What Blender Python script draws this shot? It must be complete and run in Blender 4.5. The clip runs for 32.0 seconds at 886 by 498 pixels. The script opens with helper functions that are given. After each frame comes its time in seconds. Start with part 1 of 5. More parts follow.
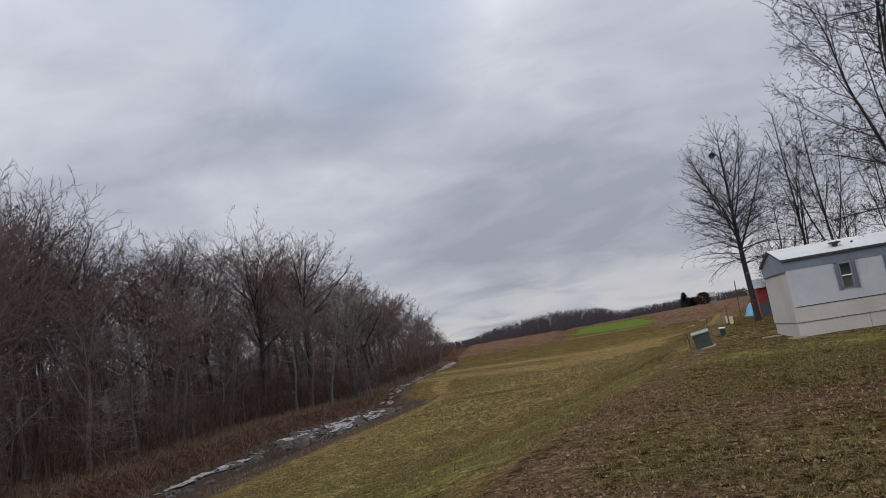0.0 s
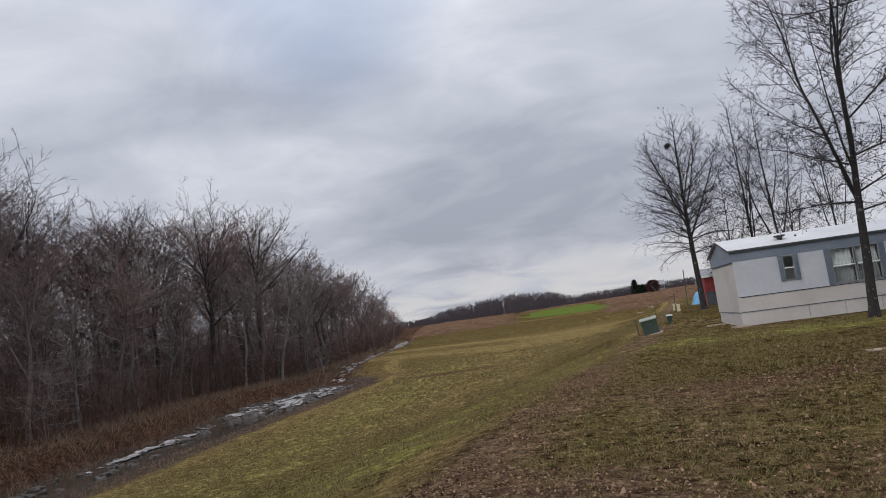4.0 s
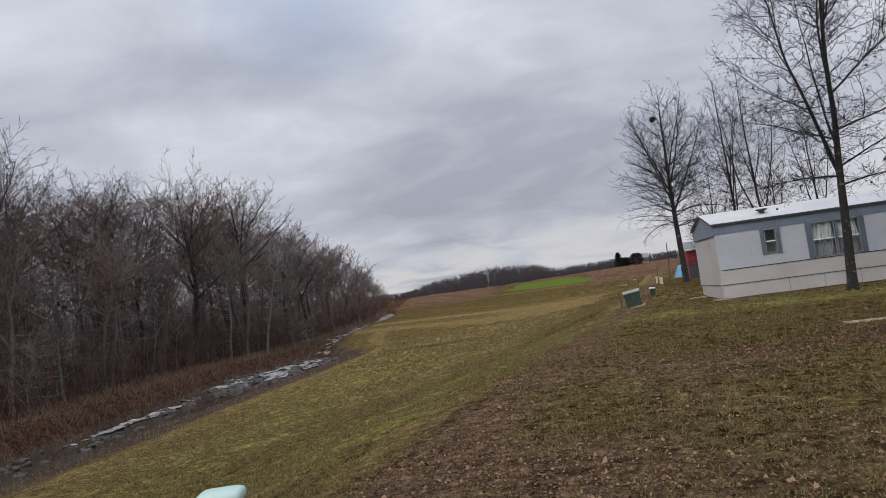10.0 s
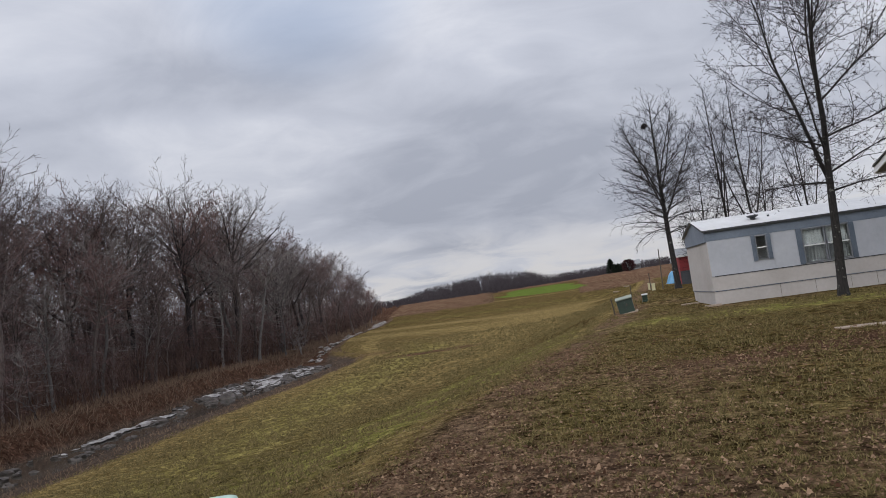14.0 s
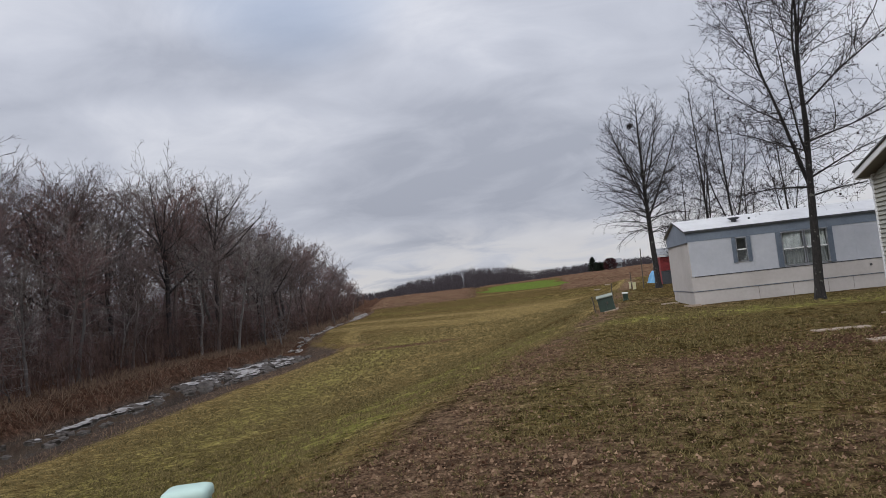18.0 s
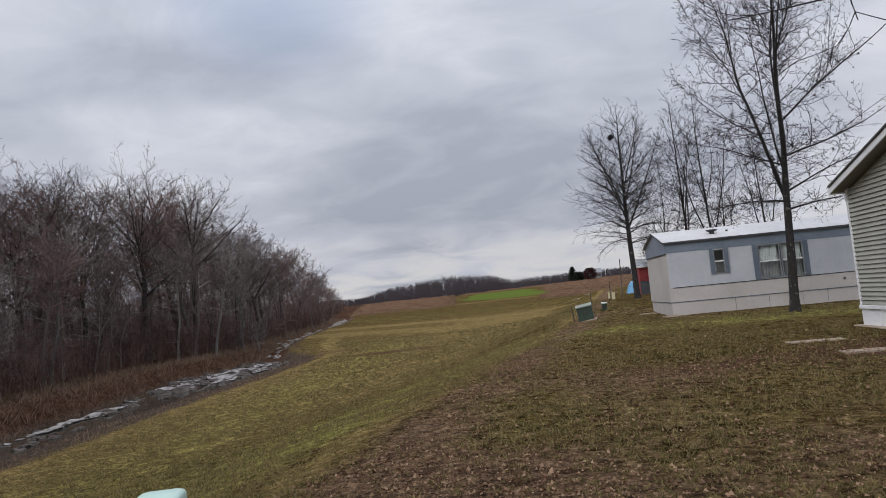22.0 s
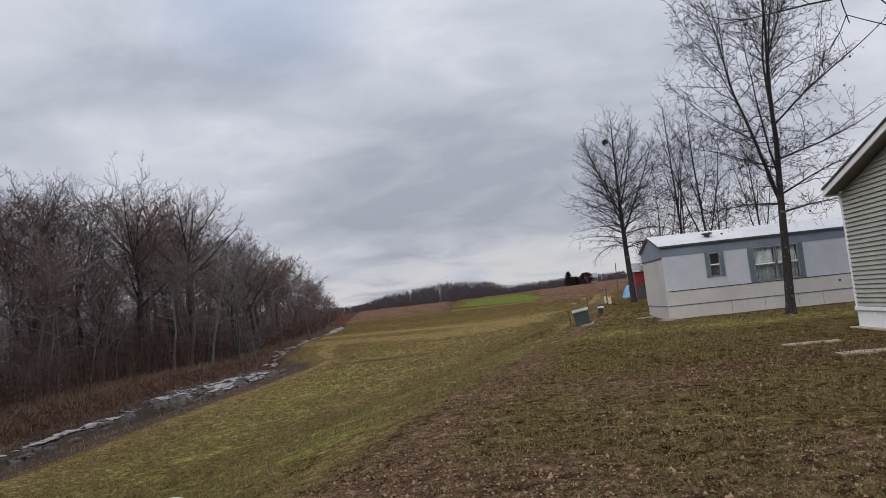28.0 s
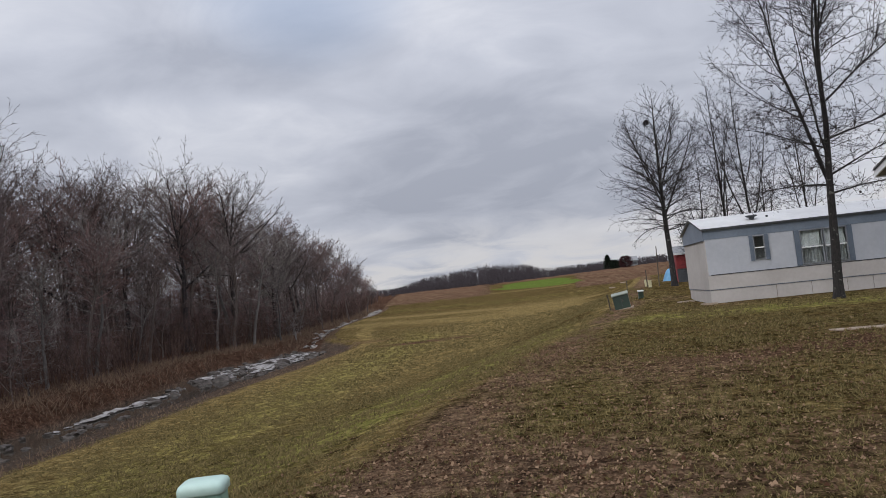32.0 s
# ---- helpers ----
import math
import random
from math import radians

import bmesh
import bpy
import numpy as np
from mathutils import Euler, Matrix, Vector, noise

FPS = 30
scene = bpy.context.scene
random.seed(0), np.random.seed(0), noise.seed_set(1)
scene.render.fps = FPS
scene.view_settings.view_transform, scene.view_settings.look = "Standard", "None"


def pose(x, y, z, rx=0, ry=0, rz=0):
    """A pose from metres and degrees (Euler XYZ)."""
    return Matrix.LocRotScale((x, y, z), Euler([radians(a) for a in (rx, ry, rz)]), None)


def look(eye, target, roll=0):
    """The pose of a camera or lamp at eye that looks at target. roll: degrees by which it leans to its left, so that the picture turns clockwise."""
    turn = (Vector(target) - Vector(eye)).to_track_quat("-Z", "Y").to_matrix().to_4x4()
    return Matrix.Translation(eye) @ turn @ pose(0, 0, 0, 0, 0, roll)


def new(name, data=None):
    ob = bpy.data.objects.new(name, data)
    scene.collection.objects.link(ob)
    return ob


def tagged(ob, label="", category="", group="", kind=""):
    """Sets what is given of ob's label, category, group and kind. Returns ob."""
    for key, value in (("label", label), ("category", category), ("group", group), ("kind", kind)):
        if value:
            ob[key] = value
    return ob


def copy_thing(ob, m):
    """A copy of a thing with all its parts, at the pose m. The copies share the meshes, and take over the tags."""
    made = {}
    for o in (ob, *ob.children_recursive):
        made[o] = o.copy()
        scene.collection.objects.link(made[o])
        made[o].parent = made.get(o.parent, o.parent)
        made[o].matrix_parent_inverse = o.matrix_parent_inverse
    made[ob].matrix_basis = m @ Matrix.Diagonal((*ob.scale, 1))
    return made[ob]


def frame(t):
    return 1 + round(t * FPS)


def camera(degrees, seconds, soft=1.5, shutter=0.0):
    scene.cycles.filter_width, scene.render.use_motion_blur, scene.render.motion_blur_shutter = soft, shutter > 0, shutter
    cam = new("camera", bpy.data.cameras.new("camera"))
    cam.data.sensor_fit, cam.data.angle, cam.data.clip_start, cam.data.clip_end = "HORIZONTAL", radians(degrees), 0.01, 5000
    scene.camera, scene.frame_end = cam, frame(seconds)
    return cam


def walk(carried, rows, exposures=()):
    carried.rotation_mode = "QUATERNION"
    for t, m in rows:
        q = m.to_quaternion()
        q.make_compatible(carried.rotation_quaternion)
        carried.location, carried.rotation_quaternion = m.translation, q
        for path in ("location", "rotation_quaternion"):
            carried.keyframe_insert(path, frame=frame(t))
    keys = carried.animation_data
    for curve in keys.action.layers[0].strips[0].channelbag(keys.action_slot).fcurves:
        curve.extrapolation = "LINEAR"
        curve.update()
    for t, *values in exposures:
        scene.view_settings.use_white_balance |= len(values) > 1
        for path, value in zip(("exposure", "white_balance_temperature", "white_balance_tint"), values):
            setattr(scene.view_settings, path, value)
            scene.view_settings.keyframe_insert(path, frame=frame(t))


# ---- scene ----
cam = camera(64.86, 32.0, soft=0.65)
# seconds, eye, yaw to the left, pitch up, lean
PATH = [
    (0, -0.005, 0.001, 1.597, 13.54, 8.47, -9.1),
    (0.5, -0.002, -0, 1.596, 11.82, 7.59, -10),
    (1, -0.002, 0.001, 1.597, 10.56, 7.66, -9.41),
    (1.5, 0.001, -0.001, 1.597, 10.06, 6.81, -9.13),
    (2, 0.002, -0.001, 1.598, 10.7, 5.82, -8.27),
    (2.5, 0.002, -0.001, 1.599, 10.41, 6.06, -7.7),
    (4.5, 0.001, -0, 1.604, 10.07, 6.33, -7.41),
    (5, 0.005, -0.006, 1.603, 9.82, 5.88, -7.17),
    (5.5, 0.005, -0.007, 1.603, 10.28, 5.81, -6.92),
    (6, 0, -0.001, 1.605, 9.91, 5.84, -6.9),
    (6.5, -0, -0.001, 1.605, 9.96, 5.93, -6.49),
    (7, 0, -0.002, 1.606, 10.02, 5.93, -7.35),
    (7.5, -0.004, 0.004, 1.606, 9.66, 6.05, -7.5),
    (8, -0.003, 0.003, 1.606, 9.2, 5.93, -7.17),
    (8.5, -0.001, 0.001, 1.605, 9.27, 5.5, -6.92),
    (9, -0, -0, 1.606, 9.17, 5, -6.44),
    (9.5, 0, -0.001, 1.606, 10.16, 4.07, -5.42),
    (10, 0, -0.001, 1.605, 9.27, 3.97, -7.51),
    (10.5, -0.001, 0.001, 1.606, 8.73, 4.31, -7.06),
    (11, -0.004, 0.005, 1.606, 9.04, 5.04, -6.65),
    (11.5, -0.004, 0.005, 1.606, 8.72, 4.64, -6.55),
    (12, -0.004, 0.004, 1.606, 8.68, 4.14, -6.59),
    (12.5, -0.006, 0.006, 1.606, 9.56, 4.14, -6.64),
    (13, -0.003, 0.002, 1.606, 9.74, 4.04, -6.3),
    (13.5, -0.002, 0.001, 1.607, 8.69, 3.97, -6.73),
    (14, -0.002, 0.002, 1.608, 8.59, 4.46, -7.73),
    (14.5, -0.006, 0.007, 1.607, 8.98, 4.12, -6.81),
    (16.5, -0.004, 0.004, 1.6, 8.95, 3.98, -5.98),
    (17, -0.003, 0.003, 1.599, 9.04, 4.22, -5.8),
    (17.5, -0.003, 0.003, 1.599, 9.15, 4.16, -5.91),
    (18, -0.003, 0.003, 1.599, 7.29, 3.79, -6.25),
    (18.5, 0.001, 0.001, 1.599, 5.22, 3.89, -5.72),
    (19, 0, -0, 1.6, 3.8, 4.49, -6.7),
    (19.5, 0.003, -0.004, 1.599, 5.69, 5.1, -6.29),
    (20, 0.006, -0.009, 1.598, 6.63, 5.07, -7.05),
    (20.5, 0.006, -0.009, 1.598, 6.6, 5.38, -6.74),
    (21, 0.006, -0.006, 1.597, 6.14, 4.61, -6.3),
    (21.5, 0.006, -0.002, 1.598, 5.96, 4.47, -6.47),
    (22, 0.006, -0.001, 1.598, 5.67, 4.24, -5.47),
    (22.5, 0.006, 0.002, 1.6, 6.08, 4.91, -5.59),
    (23, 0.001, 0.007, 1.602, 6.62, 6.64, -5.23),
    (23.5, -0.003, 0.013, 1.604, 6.85, 7.25, -5.22),
    (24, -0.001, 0.01, 1.603, 7.11, 6.63, -5.16),
    (24.5, 0.005, 0, 1.602, 6.84, 5.83, -5.17),
    (25, 0.006, -0.006, 1.6, 6.3, 5.17, -5.08),
    (25.5, 0.006, -0.008, 1.599, 7, 5.87, -5.06),
    (27.5, -0, -0.005, 1.593, 7.23, 5.11, -5.82),
    (28, -0.002, -0.004, 1.592, 5.28, 4.72, -6.08),
    (28.5, -0.003, -0.003, 1.592, 6.15, 5.06, -5.54),
    (29, -0.004, -0.001, 1.592, 6.48, 4.6, -5.57),
    (29.5, -0.006, 0.001, 1.592, 7.47, 4.99, -4.77),
    (30, -0.006, 0.004, 1.592, 8.25, 4.34, -4.99),
    (30.5, -0.008, 0.007, 1.592, 6.9, 4.43, -5.58),
    (31, -0.008, 0.008, 1.591, 9.1, 6.76, -6.98),
    (31.5, -0.01, 0.008, 1.59, 8.71, 4.42, -5.51),
    (32, -0.011, 0.009, 1.591, 8.5, 3.67, -5.91),
]


def aim(t, x, y, z, yaw, pitch, roll):
    a, p = radians(yaw), radians(pitch)
    eye = Vector((x, y, z))
    return t, look(eye, eye + Vector((-math.sin(a) * math.cos(p), math.cos(a) * math.cos(p), math.sin(p))), roll)


EXPOSE = -0.03
walk(cam, [aim(*row) for row in PATH], exposures=((0.0, EXPOSE - 0.16), (0.8, EXPOSE - 0.08), (2.0, EXPOSE), (32.0, EXPOSE)))


# ---- world, sun ----
def sky_world():
    w = bpy.data.worlds.new("overcast_sky")
    scene.world = w
    w.use_nodes = True
    nt = w.node_tree
    nt.nodes.clear()
    N, L = nt.nodes.new, nt.links.new

    def math_node(op, a, b=None):
        n = N("ShaderNodeMath")
        n.operation = op
        for i, v in enumerate((a, b)):
            if v is None:
                continue
            if isinstance(v, (int, float)):
                n.inputs[i].default_value = v
            else:
                L(v, n.inputs[i])
        return n.outputs[0]

    co = N("ShaderNodeTexCoord").outputs["Generated"]
    sep = N("ShaderNodeSeparateXYZ")
    L(co, sep.inputs[0])
    x, y, z = sep.outputs
    zz = math_node("ADD", math_node("MAXIMUM", z, 0.0), 0.26)
    px, py = math_node("DIVIDE", x, zz), math_node("DIVIDE", y, zz)
    com = N("ShaderNodeCombineXYZ")
    L(px, com.inputs[0])
    L(py, com.inputs[1])
    mp = N("ShaderNodeMapping")
    mp.inputs["Rotation"].default_value = (0, 0, radians(CLOUD_TURN))
    mp.inputs["Scale"].default_value = (0.8, 1.0, 1.0)
    mp.inputs["Location"].default_value = CLOUD_SHIFT
    L(com.outputs[0], mp.inputs["Vector"])

    def noise_tex(scale, detail, rough, dist=0.0):
        n = N("ShaderNodeTexNoise")
        n.inputs["Scale"].default_value = scale
        n.inputs["Detail"].default_value = detail
        n.inputs["Roughness"].default_value = rough
        n.inputs["Distortion"].default_value = dist
        L(mp.outputs[0], n.inputs["Vector"])
        return n.outputs["Fac"]

    big, small = noise_tex(1.15, 3.0, 0.5, 0.35), noise_tex(3.2, 7.0, 0.58, 0.5)
    mix = math_node("ADD", math_node("MULTIPLY", big, 0.7), math_node("MULTIPLY", small, 0.3))
    ramp = N("ShaderNodeValToRGB")
    L(mix, ramp.inputs[0])
    e = ramp.color_ramp.elements
    e[0].position, e[0].color = 0.38, (0.425, 0.455, 0.54, 1)
    e[1].position, e[1].color = 0.64, (0.80, 0.82, 0.89, 1)
    m = e.new(0.50)
    m.color = (0.57, 0.60, 0.69, 1)
    # lighter strip of thin cloud above the hills
    low = N("ShaderNodeMapRange")
    low.inputs["From Min"].default_value, low.inputs["From Max"].default_value = 0.03, 0.11
    low.inputs["To Min"].default_value, low.inputs["To Max"].default_value = 1.0, 0.0
    L(z, low.inputs["Value"])
    streak = N("ShaderNodeMapRange")
    streak.inputs["From Min"].default_value, streak.inputs["From Max"].default_value = 0.42, 0.56
    streak.inputs["To Min"].default_value, streak.inputs["To Max"].default_value = 0.15, 1.0
    L(small, streak.inputs["Value"])
    blend = N("ShaderNodeMix")
    blend.data_type = "RGBA"
    L(math_node("MULTIPLY", low.outputs[0], streak.outputs[0]), blend.inputs["Factor"])
    L(ramp.outputs[0], blend.inputs["A"])
    blend.inputs["B"].default_value = (0.77, 0.76, 0.775, 1)
    # thin spot where the blue comes through
    gap = N("ShaderNodeVectorMath")
    gap.operation = "DOT_PRODUCT"
    L(co, gap.inputs[0])
    gap.inputs[1].default_value = Vector(BLUE_WAY).normalized()
    thin = N("ShaderNodeMapRange")
    thin.interpolation_type = "SMOOTHSTEP"
    thin.inputs["From Min"].default_value, thin.inputs["From Max"].default_value = 0.978, 1.0
    thin.inputs["To Min"].default_value, thin.inputs["To Max"].default_value = 0.0, 0.40
    L(gap.outputs["Value"], thin.inputs["Value"])
    nishita = N("ShaderNodeTexSky")
    nishita.sky_type = "NISHITA"
    nishita.sun_disc = False
    nishita.sun_elevation, nishita.sun_rotation = radians(SUN_UP), radians(SUN_ROUND)
    scaled = N("ShaderNodeVectorMath")
    scaled.operation = "SCALE"
    scaled.inputs["Scale"].default_value = 0.17
    L(nishita.outputs[0], scaled.inputs[0])
    opened = N("ShaderNodeMix")
    opened.data_type = "RGBA"
    L(thin.outputs[0], opened.inputs["Factor"])
    L(blend.outputs["Result"], opened.inputs["A"])
    L(scaled.outputs[0], opened.inputs["B"])
    # an overcast sky is brightest overhead
    zen = N("ShaderNodeMapRange")
    zen.inputs["From Min"].default_value, zen.inputs["From Max"].default_value = 0.42, 1.0
    zen.inputs["To Min"].default_value, zen.inputs["To Max"].default_value = 1.0, ZENITH
    L(z, zen.inputs["Value"])
    bg = N("ShaderNodeBackground")
    L(opened.outputs["Result"], bg.inputs["Color"])
    low2 = N("ShaderNodeMapRange")
    low2.inputs["From Min"].default_value, low2.inputs["From Max"].default_value = 0.06, 0.34
    low2.inputs["To Min"].default_value, low2.inputs["To Max"].default_value = 0.82, 1.03
    L(z, low2.inputs["Value"])
    L(math_node("MULTIPLY", zen.outputs[0], low2.outputs[0]), bg.inputs["Strength"])
    L(bg.outputs[0], N("ShaderNodeOutputWorld").inputs[0])


SUN_UP, SUN_ROUND = 38.0, 214.0
CLOUD_TURN, CLOUD_SHIFT, BLUE_WAY, ZENITH = 20.0, (3.0, 1.0, 0.0), (-0.27, 0.83, 0.49), 2.6
sky_world()
sun = new("sun", bpy.data.lights.new("sun", "SUN"))
sun.data.energy, sun.data.angle, sun.data.color = 1.3, radians(35), (1.0, 0.97, 0.93)
sun.matrix_world = look((math.sin(radians(SUN_ROUND)) * 30, math.cos(radians(SUN_ROUND)) * 30, math.tan(radians(SUN_UP)) * 30), (0, 0, 0))


# ---- materials ----
class Mat:
    """Small builder for node materials."""

    def __init__(self, name, rough=0.8, metal=0.0):
        self.mat = bpy.data.materials.new(name)
        self.mat.use_nodes = True
        self.nt = self.mat.node_tree
        self.bsdf = self.nt.nodes["Principled BSDF"]
        self.bsdf.inputs["Roughness"].default_value = rough
        self.bsdf.inputs["Metallic"].default_value = metal
        self.co = self.nt.nodes.new("ShaderNodeTexCoord").outputs["Object"]

    def put(self, value, socket):
        if isinstance(value, (int, float)):
            socket.default_value = value
        elif isinstance(value, tuple):
            socket.default_value = (*value, 1) if len(value) == 3 and socket.type == "RGBA" else value
        else:
            self.nt.links.new(value, socket)

    def noise(self, scale, detail=4.0, rough=0.6, stretch=None, dist=0.0, out="Fac"):
        n = self.nt.nodes.new("ShaderNodeTexNoise")
        for key, v in (("Scale", scale), ("Detail", detail), ("Roughness", rough), ("Distortion", dist)):
            n.inputs[key].default_value = v
        if stretch:
            m = self.nt.nodes.new("ShaderNodeMapping")
            m.inputs["Scale"].default_value = stretch
            self.nt.links.new(self.co, m.inputs["Vector"])
            self.nt.links.new(m.outputs[0], n.inputs["Vector"])
        else:
            self.nt.links.new(self.co, n.inputs["Vector"])
        return n.outputs[out]

    def ramp(self, fac, *stops):
        r = self.nt.nodes.new("ShaderNodeValToRGB")
        e = r.color_ramp.elements
        while len(e) < len(stops):
            e.new(0.5)
        for el, (p, c) in zip(e, stops):
            el.position, el.color = p, (*c, 1) if isinstance(c, tuple) else (c, c, c, 1)
        self.put(fac, r.inputs[0])
        return r.outputs[0]

    def mix(self, fac, a, b, mode="MIX"):
        m = self.nt.nodes.new("ShaderNodeMix")
        m.data_type, m.blend_type = "RGBA", mode
        self.put(fac, m.inputs["Factor"])
        self.put(a, m.inputs["A"])
        self.put(b, m.inputs["B"])
        return m.outputs["Result"]

    def math(self, op, a, b=0.0):
        m = self.nt.nodes.new("ShaderNodeMath")
        m.operation = op
        self.put(a, m.inputs[0])
        self.put(b, m.inputs[1])
        return m.outputs[0]

    def attr(self, name):
        a = self.nt.nodes.new("ShaderNodeAttribute")
        a.attribute_name = name
        s = self.nt.nodes.new("ShaderNodeSeparateColor")
        self.nt.links.new(a.outputs["Color"], s.inputs[0])
        return (*s.outputs, a.outputs["Alpha"])

    def random(self):
        return self.nt.nodes.new("ShaderNodeObjectInfo").outputs["Random"]

    def island(self):
        return self.nt.nodes.new("ShaderNodeNewGeometry").outputs["Random Per Island"]

    def color(self, c):
        self.put(c, self.bsdf.inputs["Base Color"])
        return self

    def rough(self, r):
        self.put(r, self.bsdf.inputs["Roughness"])
        return self

    def bump(self, h, strength=0.4, dist=0.02):
        b = self.nt.nodes.new("ShaderNodeBump")
        b.inputs["Strength"].default_value, b.inputs["Distance"].default_value = strength, dist
        self.put(h, b.inputs["Height"])
        self.nt.links.new(b.outputs[0], self.bsdf.inputs["Normal"])
        return self


def speckled(name, a, b, scale, rough=0.8, metal=0.0, bump=0.2, spread=(0.35, 0.65), fine=None):
    """A material between two colours, at two scales."""
    m = Mat(name, rough, metal)
    big, small = m.noise(scale, 3), m.noise(fine or scale * 9, 5, 0.7)
    f = m.math("ADD", m.math("MULTIPLY", big, 0.6), m.math("MULTIPLY", small, 0.4))
    return m.color(m.ramp(f, (spread[0], a), (spread[1], b))).bump(small, bump, 0.01).mat


def varied(name, a, b, rough=0.9, by="island", pale=0.5):
    """Pieces that differ in tone one from another; pale: where along the range the middle tone lies."""
    m = Mat(name, rough)
    f = m.island() if by == "island" else m.random()
    mid = tuple(0.5 * (p + q) for p, q in zip(a, b))
    g = m.mix(0.3, m.ramp(f, (0.0, a), (1 - pale, mid), (1.0, b)), m.ramp(m.noise(6.0), (0.35, a), (0.65, mid)))
    m.bsdf.inputs["Specular IOR Level"].default_value = 0.0
    return m.color(g).mat


def bark(name, a, b, moss=None):
    m = Mat(name, 0.95)
    n = m.noise(5.0, 6, 0.7, (6, 6, 1.0))
    c = m.ramp(n, (0.35, a), (0.68, b))
    c = m.mix(m.math("MULTIPLY", m.random(), 0.8), c, tuple(0.5 * v for v in a))
    if moss:
        c = m.mix(m.ramp(m.noise(5.5, 4, 0.6), (0.60, 0.0), (0.66, 1.0)), c, moss)
    return m.color(c).bump(n, 0.6, 0.03).mat


M_BARK_WOODS = bark("grey_brown_bark", (0.060, 0.045, 0.040), (0.28, 0.225, 0.20), (0.11, 0.093, 0.078))
M_BARK_OAK = bark("dark_oak_bark", (0.022, 0.018, 0.018), (0.10, 0.083, 0.080))
M_BARK_PALE = bark("pale_bark", (0.10, 0.09, 0.084), (0.29, 0.265, 0.25))
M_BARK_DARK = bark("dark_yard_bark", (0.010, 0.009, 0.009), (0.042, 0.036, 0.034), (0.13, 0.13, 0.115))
M_TWIG_WOODS = varied("woods_twig", (0.050, 0.038, 0.036), (0.26, 0.205, 0.195), pale=0.37)
M_TWIG_RED = varied("reddish_twig", (0.072, 0.044, 0.041), (0.30, 0.20, 0.185), pale=0.37)
M_TWIG_PALE = varied("pale_twig", (0.10, 0.086, 0.08), (0.36, 0.32, 0.30), pale=0.4)
M_TWIG_OAK = varied("dark_oak_twig", (0.045, 0.036, 0.035), (0.19, 0.155, 0.15))
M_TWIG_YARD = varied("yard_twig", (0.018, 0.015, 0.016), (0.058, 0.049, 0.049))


# ---- ground heights ----
def ip(v, *pts):
    return np.interp(v, [p[0] for p in pts], [p[1] for p in pts])


def sm(e0, e1, v):
    t = np.clip((v - e0) / (e1 - e0), 0, 1)
    return t * t * (3 - 2 * t)


def ridge_x(y):
    return ip(y, (-20, -4.5), (0, -2.9), (7, -2.0), (10, -1.6), (16, -0.5), (32, 2.5), (45, 4.6), (80, 9.8), (130, 16))


def creek_x(y):
    return ip(y, (-40, -14.3), (10, -16.4), (24, -17.8), (33, -18.5), (43, -19.6), (50, -19.2), (55, -20.4), (75, -24.8), (89, -26.5), (100, -27.0), (119, -30.2), (150, -37), (300, -62), (3000, -500))


def creek_half(y):
    return ip(y, (0, 0.8), (24, 1.0), (33, 1.4), (38, 2.0), (43, 2.2), (49, 1.9), (56, 0.6), (70, 0.4), (150, 0.3))


WATER_Z = -1.92


def plain_height(x, y):
    """Height of the ground without its fine unevenness."""
    p = ip(y, (-40, -0.3), (0, 0), (10, 0.07), (17, 0.12), (21, 0.11), (25.5, 0.10), (28, 0.17), (31, 0.2), (34, 0.46), (47, 0.64), (60, 0.75), (90, 1.15), (120, 1.4), (180, 2.7), (250, 4.5), (400, 6.0), (900, 8), (3000, 8))
    f = ip(y, (-40, -1.1), (10, -1.3), (20, -1.45), (45, -1.45), (60, -1.05), (80, -0.75), (110, -0.2), (150, 0.7), (190, 2.2), (250, 3.0), (400, 4.2), (900, 6), (3000, 8))
    s = ridge_x(y) - x
    k = ip(s, (-1.5, 0), (0, 0.05), (1.5, 0.24), (3.5, 0.58), (6, 0.80), (10, 0.94), (14, 1.0))
    k = np.where(y > 100, sm(-30, 30, s), k) * sm(160, 100, y) + sm(100, 160, y) * sm(-40, 40, s)
    h = p + (f - p) * k
    d, w = x - creek_x(y), creek_half(y)
    floor = np.maximum(-1.05, f - 0.25) + 0.012 * np.clip(-d, 0, 60)
    left = sm(-0.2, -1.6, d + w)
    right = np.clip((d - w) / ip(y, (46, 4.2), (60, 1.2)), 0, 1) ** 0.8
    bed = np.where(y > 62, f - 0.45, WATER_Z - 0.12 + sm(50, 62, y) * (f - 0.33 - WATER_Z))
    return np.where(d < 0, bed + (floor - bed) * left, bed + (h - bed) * right)


def height(x, y):
    return float(plain_height(np.float64(x), np.float64(y)))


